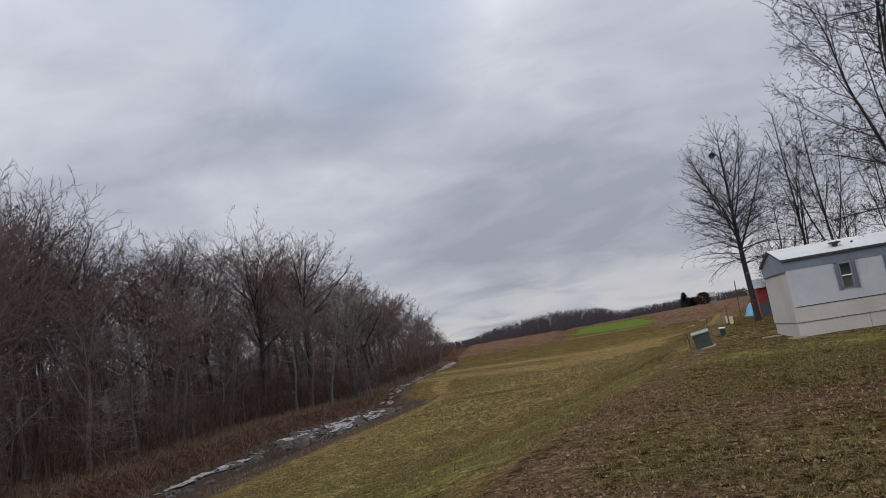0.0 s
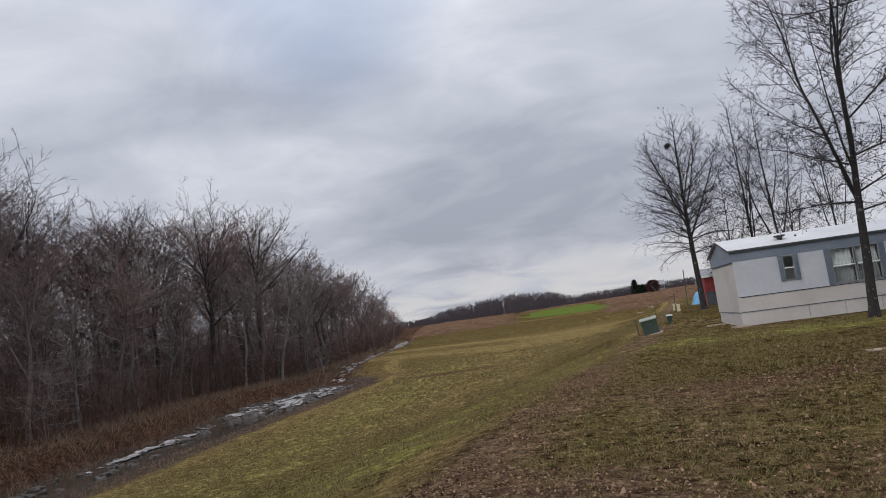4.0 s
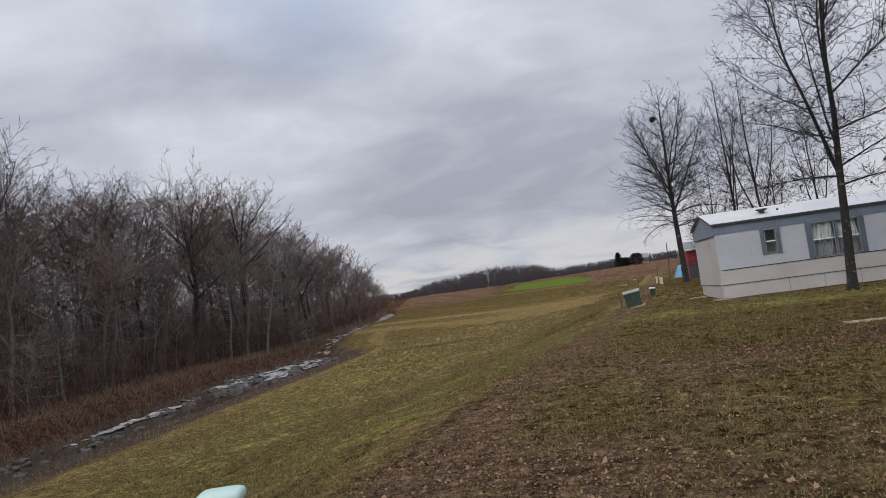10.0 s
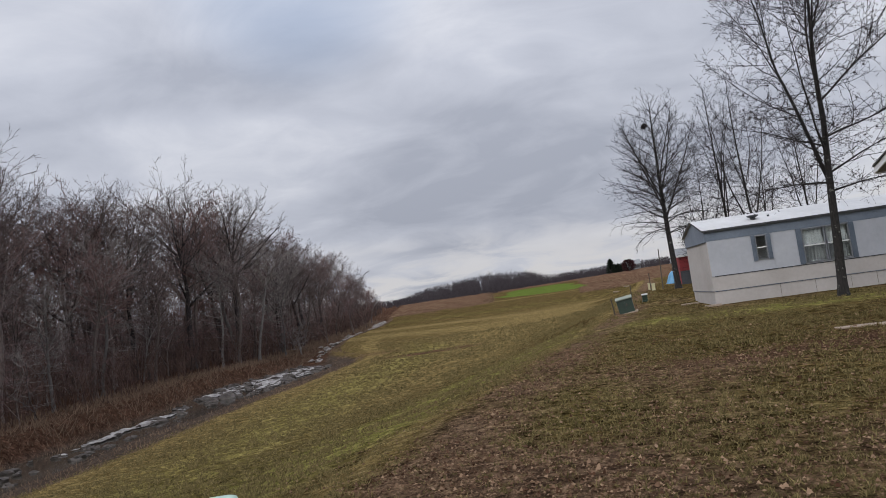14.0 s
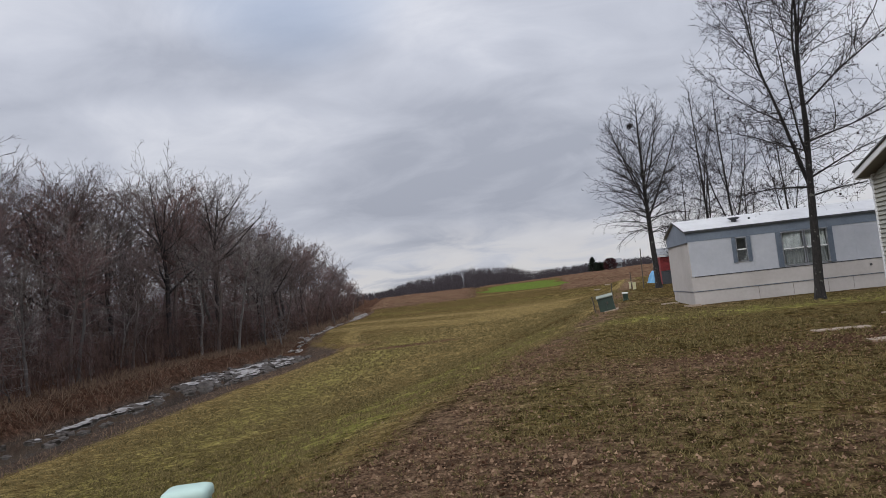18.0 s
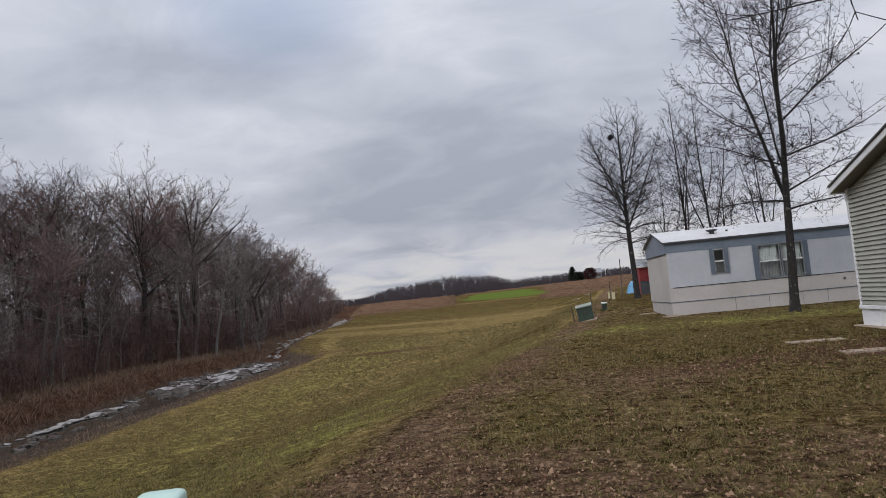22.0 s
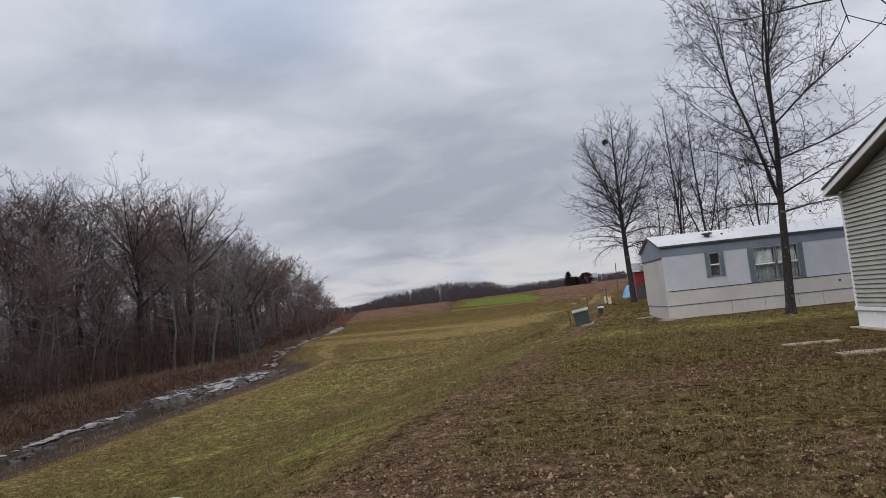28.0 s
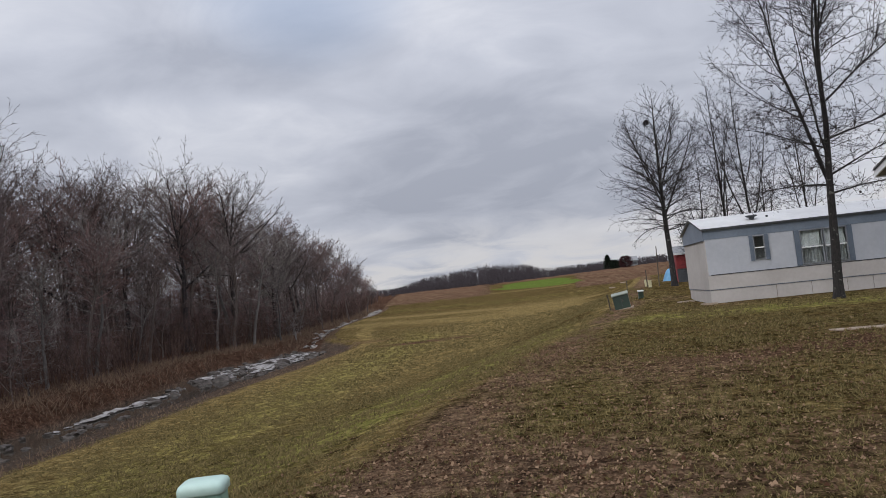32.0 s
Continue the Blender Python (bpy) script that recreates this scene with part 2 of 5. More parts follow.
# ---- mesh building ----
class Shape:
    def __init__(self):
        self.v, self.f, self.n = [], [], 0

    def add(self, verts, faces):
        self.v.extend(verts)
        self.f.extend([tuple(i + self.n for i in f) for f in faces])
        self.n += len(verts)
        return self

    def box(self, x0, x1, y0, y1, z0, z1, m=None):
        vs = [(x, y, z) for z in (z0, z1) for y in (y0, y1) for x in (x0, x1)]
        if m is not None:
            vs = [tuple(m @ Vector(v)) for v in vs]
        return self.add(vs, [(0, 2, 3, 1), (4, 5, 7, 6), (0, 1, 5, 4), (2, 6, 7, 3), (0, 4, 6, 2), (1, 3, 7, 5)])

    def tube(self, pts, radii, sides=6, cap=True):
        """A tapering tube along points; a radius of 0 at the end closes it to a tip."""
        vs, fs = [], []
        prev = None
        for i, p in enumerate(pts):
            a = Vector(pts[min(i + 1, len(pts) - 1)]) - Vector(pts[max(i - 1, 0)])
            a.normalize()
            side = prev if prev is not None else Vector((0.3, 1, 0.2))
            u = a.cross(side)
            if u.length < 1e-4:
                u = a.cross(Vector((1, 0, 0)))
            u.normalize()
            w = a.cross(u)
            prev = -w if prev is None else prev
            for k in range(sides):
                c, s = math.cos(2 * math.pi * k / sides), math.sin(2 * math.pi * k / sides)
                vs.append(tuple(Vector(p) + radii[i] * (c * u + s * w)))
        for i in range(len(pts) - 1):
            for k in range(sides):
                a, b = i * sides + k, i * sides + (k + 1) % sides
                fs.append((a, b, b + sides, a + sides))
        if cap:
            fs.append(tuple(range(sides - 1, -1, -1)))
            fs.append(tuple(range((len(pts) - 1) * sides, len(pts) * sides)))
        return self.add(vs, fs)

    def prism(self, outline, axis, a, b):
        """An outline in the two other axes, pushed from a to b along the axis."""
        vs = []
        for t in (a, b):
            for p in outline:
                q = list(p)
                q.insert(axis, t)
                vs.append(tuple(q))
        n = len(outline)
        fs = [tuple(range(n)), tuple(range(2 * n - 1, n - 1, -1))]
        fs += [(i, i + n, (i + 1) % n + n, (i + 1) % n) for i in range(n)]
        return self.add(vs, fs)

    def mesh(self, name, mat, smooth=False, bevel=0.0, fix=True):
        me = bpy.data.meshes.new(name)
        me.from_pydata(self.v, [], self.f)
        if fix or bevel:
            bm = bmesh.new()
            bm.from_mesh(me)
            bmesh.ops.recalc_face_normals(bm, faces=bm.faces)
            if bevel:
                bmesh.ops.bevel(bm, geom=[e for e in bm.edges if e.calc_face_angle(0) > 0.5], offset=bevel, segments=2, profile=0.6, affect="EDGES")
            bm.to_mesh(me)
            bm.free()
        for mt in mat if isinstance(mat, (list, tuple)) else [mat]:
            me.materials.append(mt)
        if smooth:
            me.polygons.foreach_set("use_smooth", [True] * len(me.polygons))
        return me


def spikes(name, base, tip, radius, mat):
    """Many thin three-sided stems as one mesh, from arrays of feet, tips and radii."""
    n = len(base)
    d = tip - base
    d = d / np.maximum(np.linalg.norm(d, axis=1, keepdims=True), 1e-6)
    u = np.cross(d, np.array([0.31, 0.52, 0.79]))
    u = u / np.maximum(np.linalg.norm(u, axis=1, keepdims=True), 1e-6) * np.reshape(radius, (-1, 1))
    w = np.cross(d, u)
    v = np.stack([base + u, base - 0.5 * u + 0.87 * w, base - 0.5 * u - 0.87 * w, tip], 1).reshape(-1, 3)
    i = np.arange(n)[:, None] * 4
    f = np.stack([i + [0, 1, 3], i + [1, 2, 3], i + [2, 0, 3]], 1).reshape(-1, 3)
    me = bpy.data.meshes.new(name)
    me.vertices.add(len(v))
    me.vertices.foreach_set("co", v.astype(np.float32).ravel())
    me.loops.add(len(f) * 3)
    me.loops.foreach_set("vertex_index", f.astype(np.int32).ravel())
    me.polygons.add(len(f))
    me.polygons.foreach_set("loop_start", np.arange(len(f), dtype=np.int32) * 3)
    me.update(calc_edges=True)
    me.materials.append(mat)
    return me


def leaning(rng, base, length, lean):
    """Tips of stems of these lengths that lean at random."""
    a = rng.rand(len(base)) * 6.283
    k = lean * rng.rand(len(base)) ** 0.7
    out = np.stack([np.cos(a) * k, np.sin(a) * k, np.ones(len(base))], 1)
    return base + out / np.linalg.norm(out, axis=1, keepdims=True) * np.reshape(length, (-1, 1))


def part(name, shape, mat, parent, label="", bevel=0.0, smooth=False, fix=True):
    ob = new(name, shape if isinstance(shape, bpy.types.Mesh) else shape.mesh(name, mat, smooth, bevel, fix))
    ob.parent = parent
    return tagged(ob, label)


def wpart(name, shape, mat, parent, label="", bevel=0.0, smooth=False):
    """A part whose mesh is laid out in world places."""
    ob = part(name, shape, mat, parent, label, bevel, smooth)
    if parent.data is None:
        ob.matrix_parent_inverse = parent.matrix_basis.inverted()
    return ob


def thing(name, at, label, category, group="", turn=0.0):
    ob = new(name)
    ob.empty_display_size = 0.2
    ob.matrix_world = pose(*at, 0, 0, turn)
    return tagged(ob, label, category, group)


# ---- trees ----
UP = Vector((0, 0, 1))


def turned(d, angle, spin):
    """A way that leaves d by an angle, to the side that spin names."""
    u = d.orthogonal().normalized()
    w = d.cross(u)
    return (d * math.cos(angle) + (u * math.cos(spin) + w * math.sin(spin)) * math.sin(angle)).normalized()


class Bare:
    """A leafless tree: stems that fork, boughs set round them out to the crown's outline, side branches, twigs and spurs.

    stems: (mother, metres along her, way, length, share of her thickness, lift); crown: (height, reach) as shares of the height;
    slope: (height, degrees over the level, lift) of the boughs; gap: metres between boughs, branches and twigs."""

    def __init__(self, seed, height, radius, stems, crown, slope, gap=(0.17, 0.28, 0.16), share=(0.46, 0.5), crook=(0.03, 0.09, 0.13, 0.16), fan=(0.6, 0.85), twig=0.008, fat=0.0085, start=1.5, spurs=2, last=0.22, rise=0.06, split=False, bare=0.12, cap=9.0, taper=0.85, low=1.0):
        self.r = random.Random(seed)
        self.stem, self.twigs, self.limb, self.tips = Shape(), Shape(), [], []
        self.gap, self.share, self.crook, self.fan = gap, share, crook, fan
        self.twig, self.spurs, self.last, self.rise, self.split, self.bare = twig, spurs, last, rise, split, bare
        made = []
        for mother, along, way, length, thick, lift in stems:
            if mother < 0:
                at, r0, r1 = Vector((0, 0, -0.15)), radius, twig * 1.6
            else:
                pts, rr = made[mother]
                k = min(len(pts) - 2, int(along / 0.3))
                at, r0, r1 = pts[k], rr[k] * thick, twig
            pts, rr = self.run(at, Vector(way).normalized(), length, r0, r1, 0.3, crook[0] * (0.4 if mother < 0 and split else 1), lift, taper)
            if mother < 0:
                rr[0], rr[1] = r0 * 1.45, r0 * 1.12
            self.shape_for(mother < 0).tube(pts, rr, 9 if mother < 0 else 7, cap=False)
            made.append((pts, rr))
        hs, reach = [c[0] for c in crown], [c[1] for c in crown]
        sh, sd, sl = [c[0] for c in slope], [c[1] for c in slope], [c[2] for c in slope]
        spin = self.r.uniform(0, 6.28)
        for i, (pts, rr) in enumerate(made):
            walked, due = 0.0, gap[0]
            whole = 0.3 * len(pts)
            for k in range(1, len(pts)):
                walked += (pts[k] - pts[k - 1]).length
                p = pts[k]
                f = p.z / height
                if p.z < start or (i and walked < 0.5):
                    due = walked
                    continue
                while due < walked:
                    due += gap[0] * self.r.uniform(0.6, 1.4) * (low if i == 0 and f < 0.5 else 1 if walked < 0.65 * whole else 0.55)
                    spin += 2.4 + self.r.uniform(-0.5, 0.5)
                    out = Vector((p.x, p.y, 0))
                    flat = Vector((math.cos(spin), math.sin(spin), 0)) + (out.normalized() * 0.7 if i and out.length > 0.2 else Vector())
                    e = radians(float(np.interp(f, sh, sd)) + self.r.gauss(0, 7))
                    d = (flat.normalized() * math.cos(e) + UP * math.sin(e)).normalized()
                    span = 0.3
                    while span < cap:
                        q = p + d * span
                        if math.hypot(q.x, q.y) > height * float(np.interp(q.z / height, hs, reach)) or q.z > height:
                            break
                        span += 0.2
                    span *= self.r.uniform(0.55, 1.0)
                    self.branch(1, p, d, span, min(rr[k] * 0.62, twig + fat * span), float(np.interp(f, sh, sl)))
            self.branch(2, pts[-2], (pts[-1] - pts[-2]).normalized(), 1.0, twig * 1.2, 0.05)

    def shape_for(self, trunk):
        if trunk or not self.split:
            return self.stem
        self.limb.append(Shape())
        return self.limb[-1]

    def run(self, p, d, length, r0, r1, step, crook, lift, taper=0.85, least=3):
        g = self.r.gauss
        n = max(least, round(length / step))
        pts, rr = [p], [r0]
        for k in range(1, n + 1):
            d = (d + Vector((g(0, crook), g(0, crook), g(0, crook))) + UP * (lift * length / n)).normalized()
            pts.append(pts[-1] + d * (length / n))
            rr.append(r1 + (r0 - r1) * (1 - k / n) ** taper)
        return pts, rr

    def branch(self, level, p, d, length, r0, lift):
        r, twig = self.r, self.twig
        pts, rr = self.run(p, d, length, r0, twig * 0.4, (0, 0.28, 0.22, 0.2)[level], self.crook[level], lift, least=2 if level == 3 else 3)
        big = r0 > twig * 2.4
        if big and level == 1:
            self.shape_for(False).tube(pts, rr, 5, cap=False)
        else:
            (self.stem if big else self.twigs).tube(pts, rr, 4 if big else 3, cap=False)
        self.tips.append(pts[-1])
        n = len(pts) - 1
        seg = length / n
        if level < 3:
            at, spin = max(self.bare * length, self.gap[level] * r.uniform(0.5, 1.2)), r.uniform(0, 6.28)
            while at < length * 0.98:
                k = min(n - 1, int(at / seg))
                along = (pts[k + 1] - pts[k]).normalized()
                spin += 2.4 + r.uniform(-0.6, 0.6)
                size = self.share[level - 1] * length * (1 - 0.6 * at / length) * r.uniform(0.5, 1.25)
                if size > 0.10:
                    w = turned(along, r.uniform(*self.fan), spin) + UP * self.rise
                    self.branch(level + 1, pts[k].lerp(pts[k + 1], at / seg - k), w.normalized(), size, max(twig * 0.8, min(rr[k] * 0.7, twig * 0.8 + 0.006 * size)), lift * 0.5 + 0.04)
                at += self.gap[level] * r.uniform(0.6, 1.4)
        if level >= 2:
            for k in range(1, n + 1):
                along = (pts[k] - pts[k - 1]).normalized()
                for i in range(self.spurs if r.random() < 0.7 else 0):
                    at = pts[k].lerp(pts[k - 1], r.random())
                    w = turned(along, r.uniform(0.4, 1.1), r.uniform(0, 6.28)) + UP * 0.1
                    self.spike(at, at + w * self.last * r.uniform(0.4, 1.2), twig * 0.6)

    def spike(self, a, b, radius):
        d = (b - a).normalized()
        u = d.cross(Vector((0.31, 0.52, 0.79))).normalized() * radius
        w = d.cross(u)
        self.twigs.add([tuple(a + u), tuple(a - 0.5 * u + 0.87 * w), tuple(a - 0.5 * u - 0.87 * w), tuple(b)], [(0, 1, 3), (1, 2, 3), (2, 0, 3)])

    def thing(self, name, at, label, group, mats, turn=0.0):
        root = thing(name, at, label, "tree", group, turn)
        part("trunk", self.stem, mats[0], root, smooth=True, fix=False)
        for sh in self.limb:
            part("limb", sh, mats[0], root, smooth=True, fix=False)
        part("crown", self.twigs, mats[1], root, "fine bare twigs", fix=False)
        return root


# ---- ground ----
def ground_axis(stops):
    out = [stops[0][0]]
    for end, step in stops[1:]:
        n = max(1, round((end - out[-1]) / step))
        out += list(np.linspace(out[-1], end, n + 1)[1:])
    return np.array(out)


def smooth_noise(x, y, cell, seed):
    """Value noise on a lattice, smooth between its knots."""
    rng = np.random.RandomState(seed)
    table = rng.rand(64, 64)
    u, v = x / cell, y / cell
    i, j = np.floor(u).astype(int), np.floor(v).astype(int)
    a, b = u - i, v - j
    a, b = a * a * (3 - 2 * a), b * b * (3 - 2 * b)
    g = lambda p, q: table[p % 64, q % 64]
    return (g(i, j) * (1 - a) + g(i + 1, j) * a) * (1 - b) + (g(i, j + 1) * (1 - a) + g(i + 1, j + 1) * a) * b


def spot(x, y, cx, cy, rx, ry):
    return np.exp(-(((x - cx) / rx) ** 2 + ((y - cy) / ry) ** 2))


def ground_masks(x, y):
    """How far each spot is leaf litter, bare dirt, woods floor, bright sown green; straw, lush grass, brush field, mud."""
    n1, n2 = smooth_noise(x, y, 1.3, 3), smooth_noise(x, y, 4.5, 4)
    s = ridge_x(y) - x
    d, w = x - creek_x(y), creek_half(y)
    q = x / np.maximum(y, 1)
    right = sm(0.6, -0.8, s)
    leaf = 0.75 * np.exp(-((s + 0.5) / 0.75) ** 2) * (0.5 + 0.8 * n1) + right * (0.25 + 0.75 * n1) * (1.0 * spot(x, y, 4.2, 12.0, 3.6, 1.5) + 0.8 * spot(x, y, -0.2, 5.6, 1.6, 1.5) + 0.5 * spot(x, y, 3.4, 6.0, 1.2, 0.7) + 0.06 + 0.50 * sm(0.42, 0.82, n2))
    dirt = 1.0 * spot(x, y, 6.6, 13.2, 1.3, 1.3) + 0.85 * spot(x, y, 4.0, 12.4, 2.6, 1.0) * (0.4 + 0.9 * n1) + 1.0 * spot(x, y, -8.5, 45.5, 3.6, 1.3) + 0.5 * spot(x, y, -13, 50, 3, 2)
    woods = np.maximum(sm(-0.1, -1.0, d + w), sm(1.0, 0.3, np.abs(d) - w) * sm(50, 58, y))
    green = sm(-0.088, -0.072, q - 0.0006 * (y - 150) + 0.02 * n2) * sm(0.036, 0.016, q + 0.0006 * (y - 200) + 0.016 * n2) * sm(146, 152, y - 120 * q * q * 10 - 60 * np.clip(-q, 0, 1)) * sm(222, 212, y)
    straw = (0.35 + 0.55 * n2) * np.exp(-((s - 9) / 6.0) ** 2) * sm(5, 26, y) * sm(95, 60, y)
    straw += 0.42 * sm(3, 7, s) * sm(110, 80, y) + 0.75 * np.exp(-((y - 62 + 0.5 * x) / 2.6) ** 2) * sm(-3, 3, s) + 0.7 * np.exp(-((y - 78 + 0.3 * x) / 2.0) ** 2) * sm(0, 3, s) + 0.8 * np.exp(-((y - 41.5 - 0.45 * (x + 9)) / 0.5) ** 2) * sm(3.6, 5.6, d - w) * sm(-2, -5, x)
    straw += 2.0 * np.exp(-((d - w - 4.35) / 0.45) ** 2) * sm(75, 50, y) + 0.8 * np.exp(-((y - 140 + 0.15 * x) / 3) ** 2) + 1.3 * np.exp(-((s - 0.5) / 0.4) ** 2) * sm(4, 9, y)
    lush = 2.1 * np.exp(-((s - 2.4) / 1.2) ** 2) * sm(4, 12, y) * sm(34, 24, y) * (0.45 + 0.7 * n1) + 1.3 * spot(x, y, 8.5, 23.4, 6.5, 1.7) + 0.5 * np.exp(-((d - w - 8.0) / 3.0) ** 2) * sm(70, 45, y) + 0.3 * np.exp(-((y - 98 + 0.3 * x) / 12) ** 2) * sm(-4, 4, s) + 0.35 * right * n2
    brush = np.clip(sm(222, 232, y) + sm(-0.07, -0.11, q) * sm(118, 132, y - 14 * n2) + sm(0.028, 0.04, q) * sm(105, 120, y), 0, 1) * (1 - green)
    mud = sm(4.0, 2.6, np.abs(d) - w + ip(y, (46, 0), (60, 3.0)))
    leaf, straw, lush = np.clip(leaf, 0, 1), np.clip(straw, 0, 1), np.clip(lush, 0, 1)
    return np.stack([np.clip(leaf, 0, 1), np.clip(dirt, 0, 1), woods, green], -1), np.stack([straw, lush, brush, mud], -1)


def make_ground():
    xs = ground_axis([(-2600, 0), (-400, 220), (-120, 28), (-60, 3), (-24, 1.0), (-12, 0.4), (-6, 0.4), (14, 0.25), (30, 1.0), (90, 4), (300, 20), (2600, 230)])
    ys = ground_axis([(-1500, 0), (-200, 200), (-40, 16), (0, 2), (34, 0.3), (60, 0.6), (130, 1.8), (260, 4), (520, 12), (1000, 60), (4500, 350)])
    X, Y = np.meshgrid(xs, ys)
    Z = plain_height(X, Y)
    near = sm(80, 20, np.abs(Y))
    Z = Z + near * 0.05 * (smooth_noise(X, Y, 1.7, 8) - 0.5) + near * 0.025 * (smooth_noise(X, Y, 0.55, 9) - 0.5)
    a, b = ground_masks(X, Y)
    Z = Z + b[..., 2] * (smooth_noise(X, Y, 3, 5)) * 0.6 * sm(80, 110, Y)
    nx, ny = len(xs), len(ys)
    me = bpy.data.meshes.new("ground")
    i = np.arange(ny - 1)[:, None] * nx + np.arange(nx - 1)[None]
    faces = np.stack([i, i + 1, i + nx + 1, i + nx], -1).reshape(-1, 4)
    me.from_pydata(np.stack([X, Y, Z], -1).reshape(-1, 3).tolist(), [], faces.tolist())
    for name, data in (("cover", a), ("grass", b)):
        at = me.color_attributes.new(name, "FLOAT_COLOR", "POINT")
        at.data.foreach_set("color", data.astype(np.float32).ravel())
    me.polygons.foreach_set("use_smooth", [True] * len(me.polygons))
    me.materials.append(M_GROUND)
    return tagged(new("ground", me), "short winter grass with fallen leaves, bare patches and dry fields", "ground", kind="structure")


def ground_material():
    m = Mat("winter_ground", 1.0)
    leaf, dirt, woods, green = m.attr("cover")
    straw, lush, brush, mud = m.attr("grass")
    fine, mid, big = m.noise(34, 5, 0.75), m.noise(4.0, 6, 0.72), m.noise(0.5, 4, 0.6)
    speck, tuft = m.noise(90, 3, 0.8), m.noise(9, 5, 0.75)
    both = m.math("ADD", m.math("MULTIPLY", fine, 0.3), m.math("ADD", m.math("MULTIPLY", tuft, 0.4), m.math("MULTIPLY", mid, 0.3)))
    # darkest lawn stops paint in the shade that lies between the blades
    lawn = m.ramp(both, (0.44, (0.018, 0.014, 0.007)), (0.49, (0.062, 0.048, 0.017)), (0.53, (0.124, 0.096, 0.032)), (0.59, (0.25, 0.20, 0.09)))
    lawn = m.mix(m.ramp(big, (0.40, 0.0), (0.62, 0.6)), lawn, m.ramp(both, (0.43, (0.040, 0.025, 0.012)), (0.505, (0.112, 0.078, 0.033)), (0.59, (0.235, 0.17, 0.084))))

    def edged(mask, lo=0.25, hi=0.75):
        wob = m.math("ADD", mask, m.math("MULTIPLY", m.math("SUBTRACT", mid, 0.5), 1.1))
        return m.ramp(wob, (lo, 0.0), (hi, 1.0))

    c = m.mix(m.math("MULTIPLY", edged(straw), 0.8), lawn, m.ramp(both, (0.43, (0.078, 0.058, 0.022)), (0.505, (0.205, 0.156, 0.060)), (0.59, (0.39, 0.31, 0.15))))
    c = m.mix(m.math("MULTIPLY", edged(lush), 0.8), c, m.ramp(both, (0.43, (0.085, 0.088, 0.022)), (0.505, (0.215, 0.212, 0.058)), (0.59, (0.37, 0.35, 0.125))))
    c = m.mix(m.math("MULTIPLY", edged(leaf), 0.70), c, m.ramp(both, (0.43, (0.062, 0.041, 0.029)), (0.505, (0.168, 0.110, 0.076)), (0.59, (0.33, 0.225, 0.16))))
    c = m.mix(edged(dirt), c, m.ramp(both, (0.43, (0.052, 0.030, 0.020)), (0.59, (0.165, 0.098, 0.064))))
    c = m.mix(edged(brush), c, m.ramp(m.noise(0.9, 6, 0.7), (0.3, (0.060, 0.034, 0.021)), (0.505, (0.125, 0.078, 0.049)), (0.72, (0.22, 0.160, 0.098))))
    c = m.mix(edged(green, 0.4, 0.55), c, m.ramp(mid, (0.3, (0.072, 0.108, 0.020)), (0.7, (0.115, 0.160, 0.036))))
    c = m.mix(edged(mud), c, m.ramp(both, (0.43, (0.034, 0.026, 0.020)), (0.59, (0.125, 0.100, 0.078))))
    c = m.mix(edged(woods), c, m.ramp(both, (0.43, (0.026, 0.015, 0.010)), (0.505, (0.070, 0.040, 0.026)), (0.59, (0.140, 0.085, 0.056))))
    c = m.mix(1.0, c, m.ramp(m.noise(1.4, 6, 0.78), (0.36, (0.66, 0.66, 0.64)), (0.5, (1.0, 1.0, 1.0)), (0.64, (1.36, 1.34, 1.28))), "MULTIPLY")
    h = m.math("ADD", m.math("MULTIPLY", fine, 0.6), m.math("MULTIPLY", speck, 0.4))
    m.bsdf.inputs["Specular IOR Level"].default_value = 0.0
    c = m.mix(1.0, c, (0.965, 0.92, 0.94), "MULTIPLY")
    return m.color(c).bump(h, 1.0, 0.07).mat


M_GROUND = ground_material()
make_ground()


def make_water():
    m = Mat("creek_water", 0.08)
    m.color(m.ramp(m.noise(0.8, 3), (0.3, (0.030, 0.026, 0.020)), (0.7, (0.060, 0.052, 0.042))))
    m.bump(m.noise(3.5, 4, 0.6, (1.0, 0.5, 1.0)), 0.25, 0.02)
    ys = np.arange(-40, 58, 1.0)
    sh = Shape()
    for y in ys:
        c, w = float(creek_x(y)), float(creek_half(y)) + 0.65
        for k in range(7):
            sh.v.append((c + w * (k / 3 - 1), float(y), WATER_Z))
    sh.f = [(i * 7 + k, i * 7 + k + 1, i * 7 + k + 8, i * 7 + k + 7) for i in range(len(ys) - 1) for k in range(6)]
    tagged(new("water", sh.mesh("water", m.mat, True)), "shallow brown creek water reflecting the sky", "water", kind="structure")


make_water()

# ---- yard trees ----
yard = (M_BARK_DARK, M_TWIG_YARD)


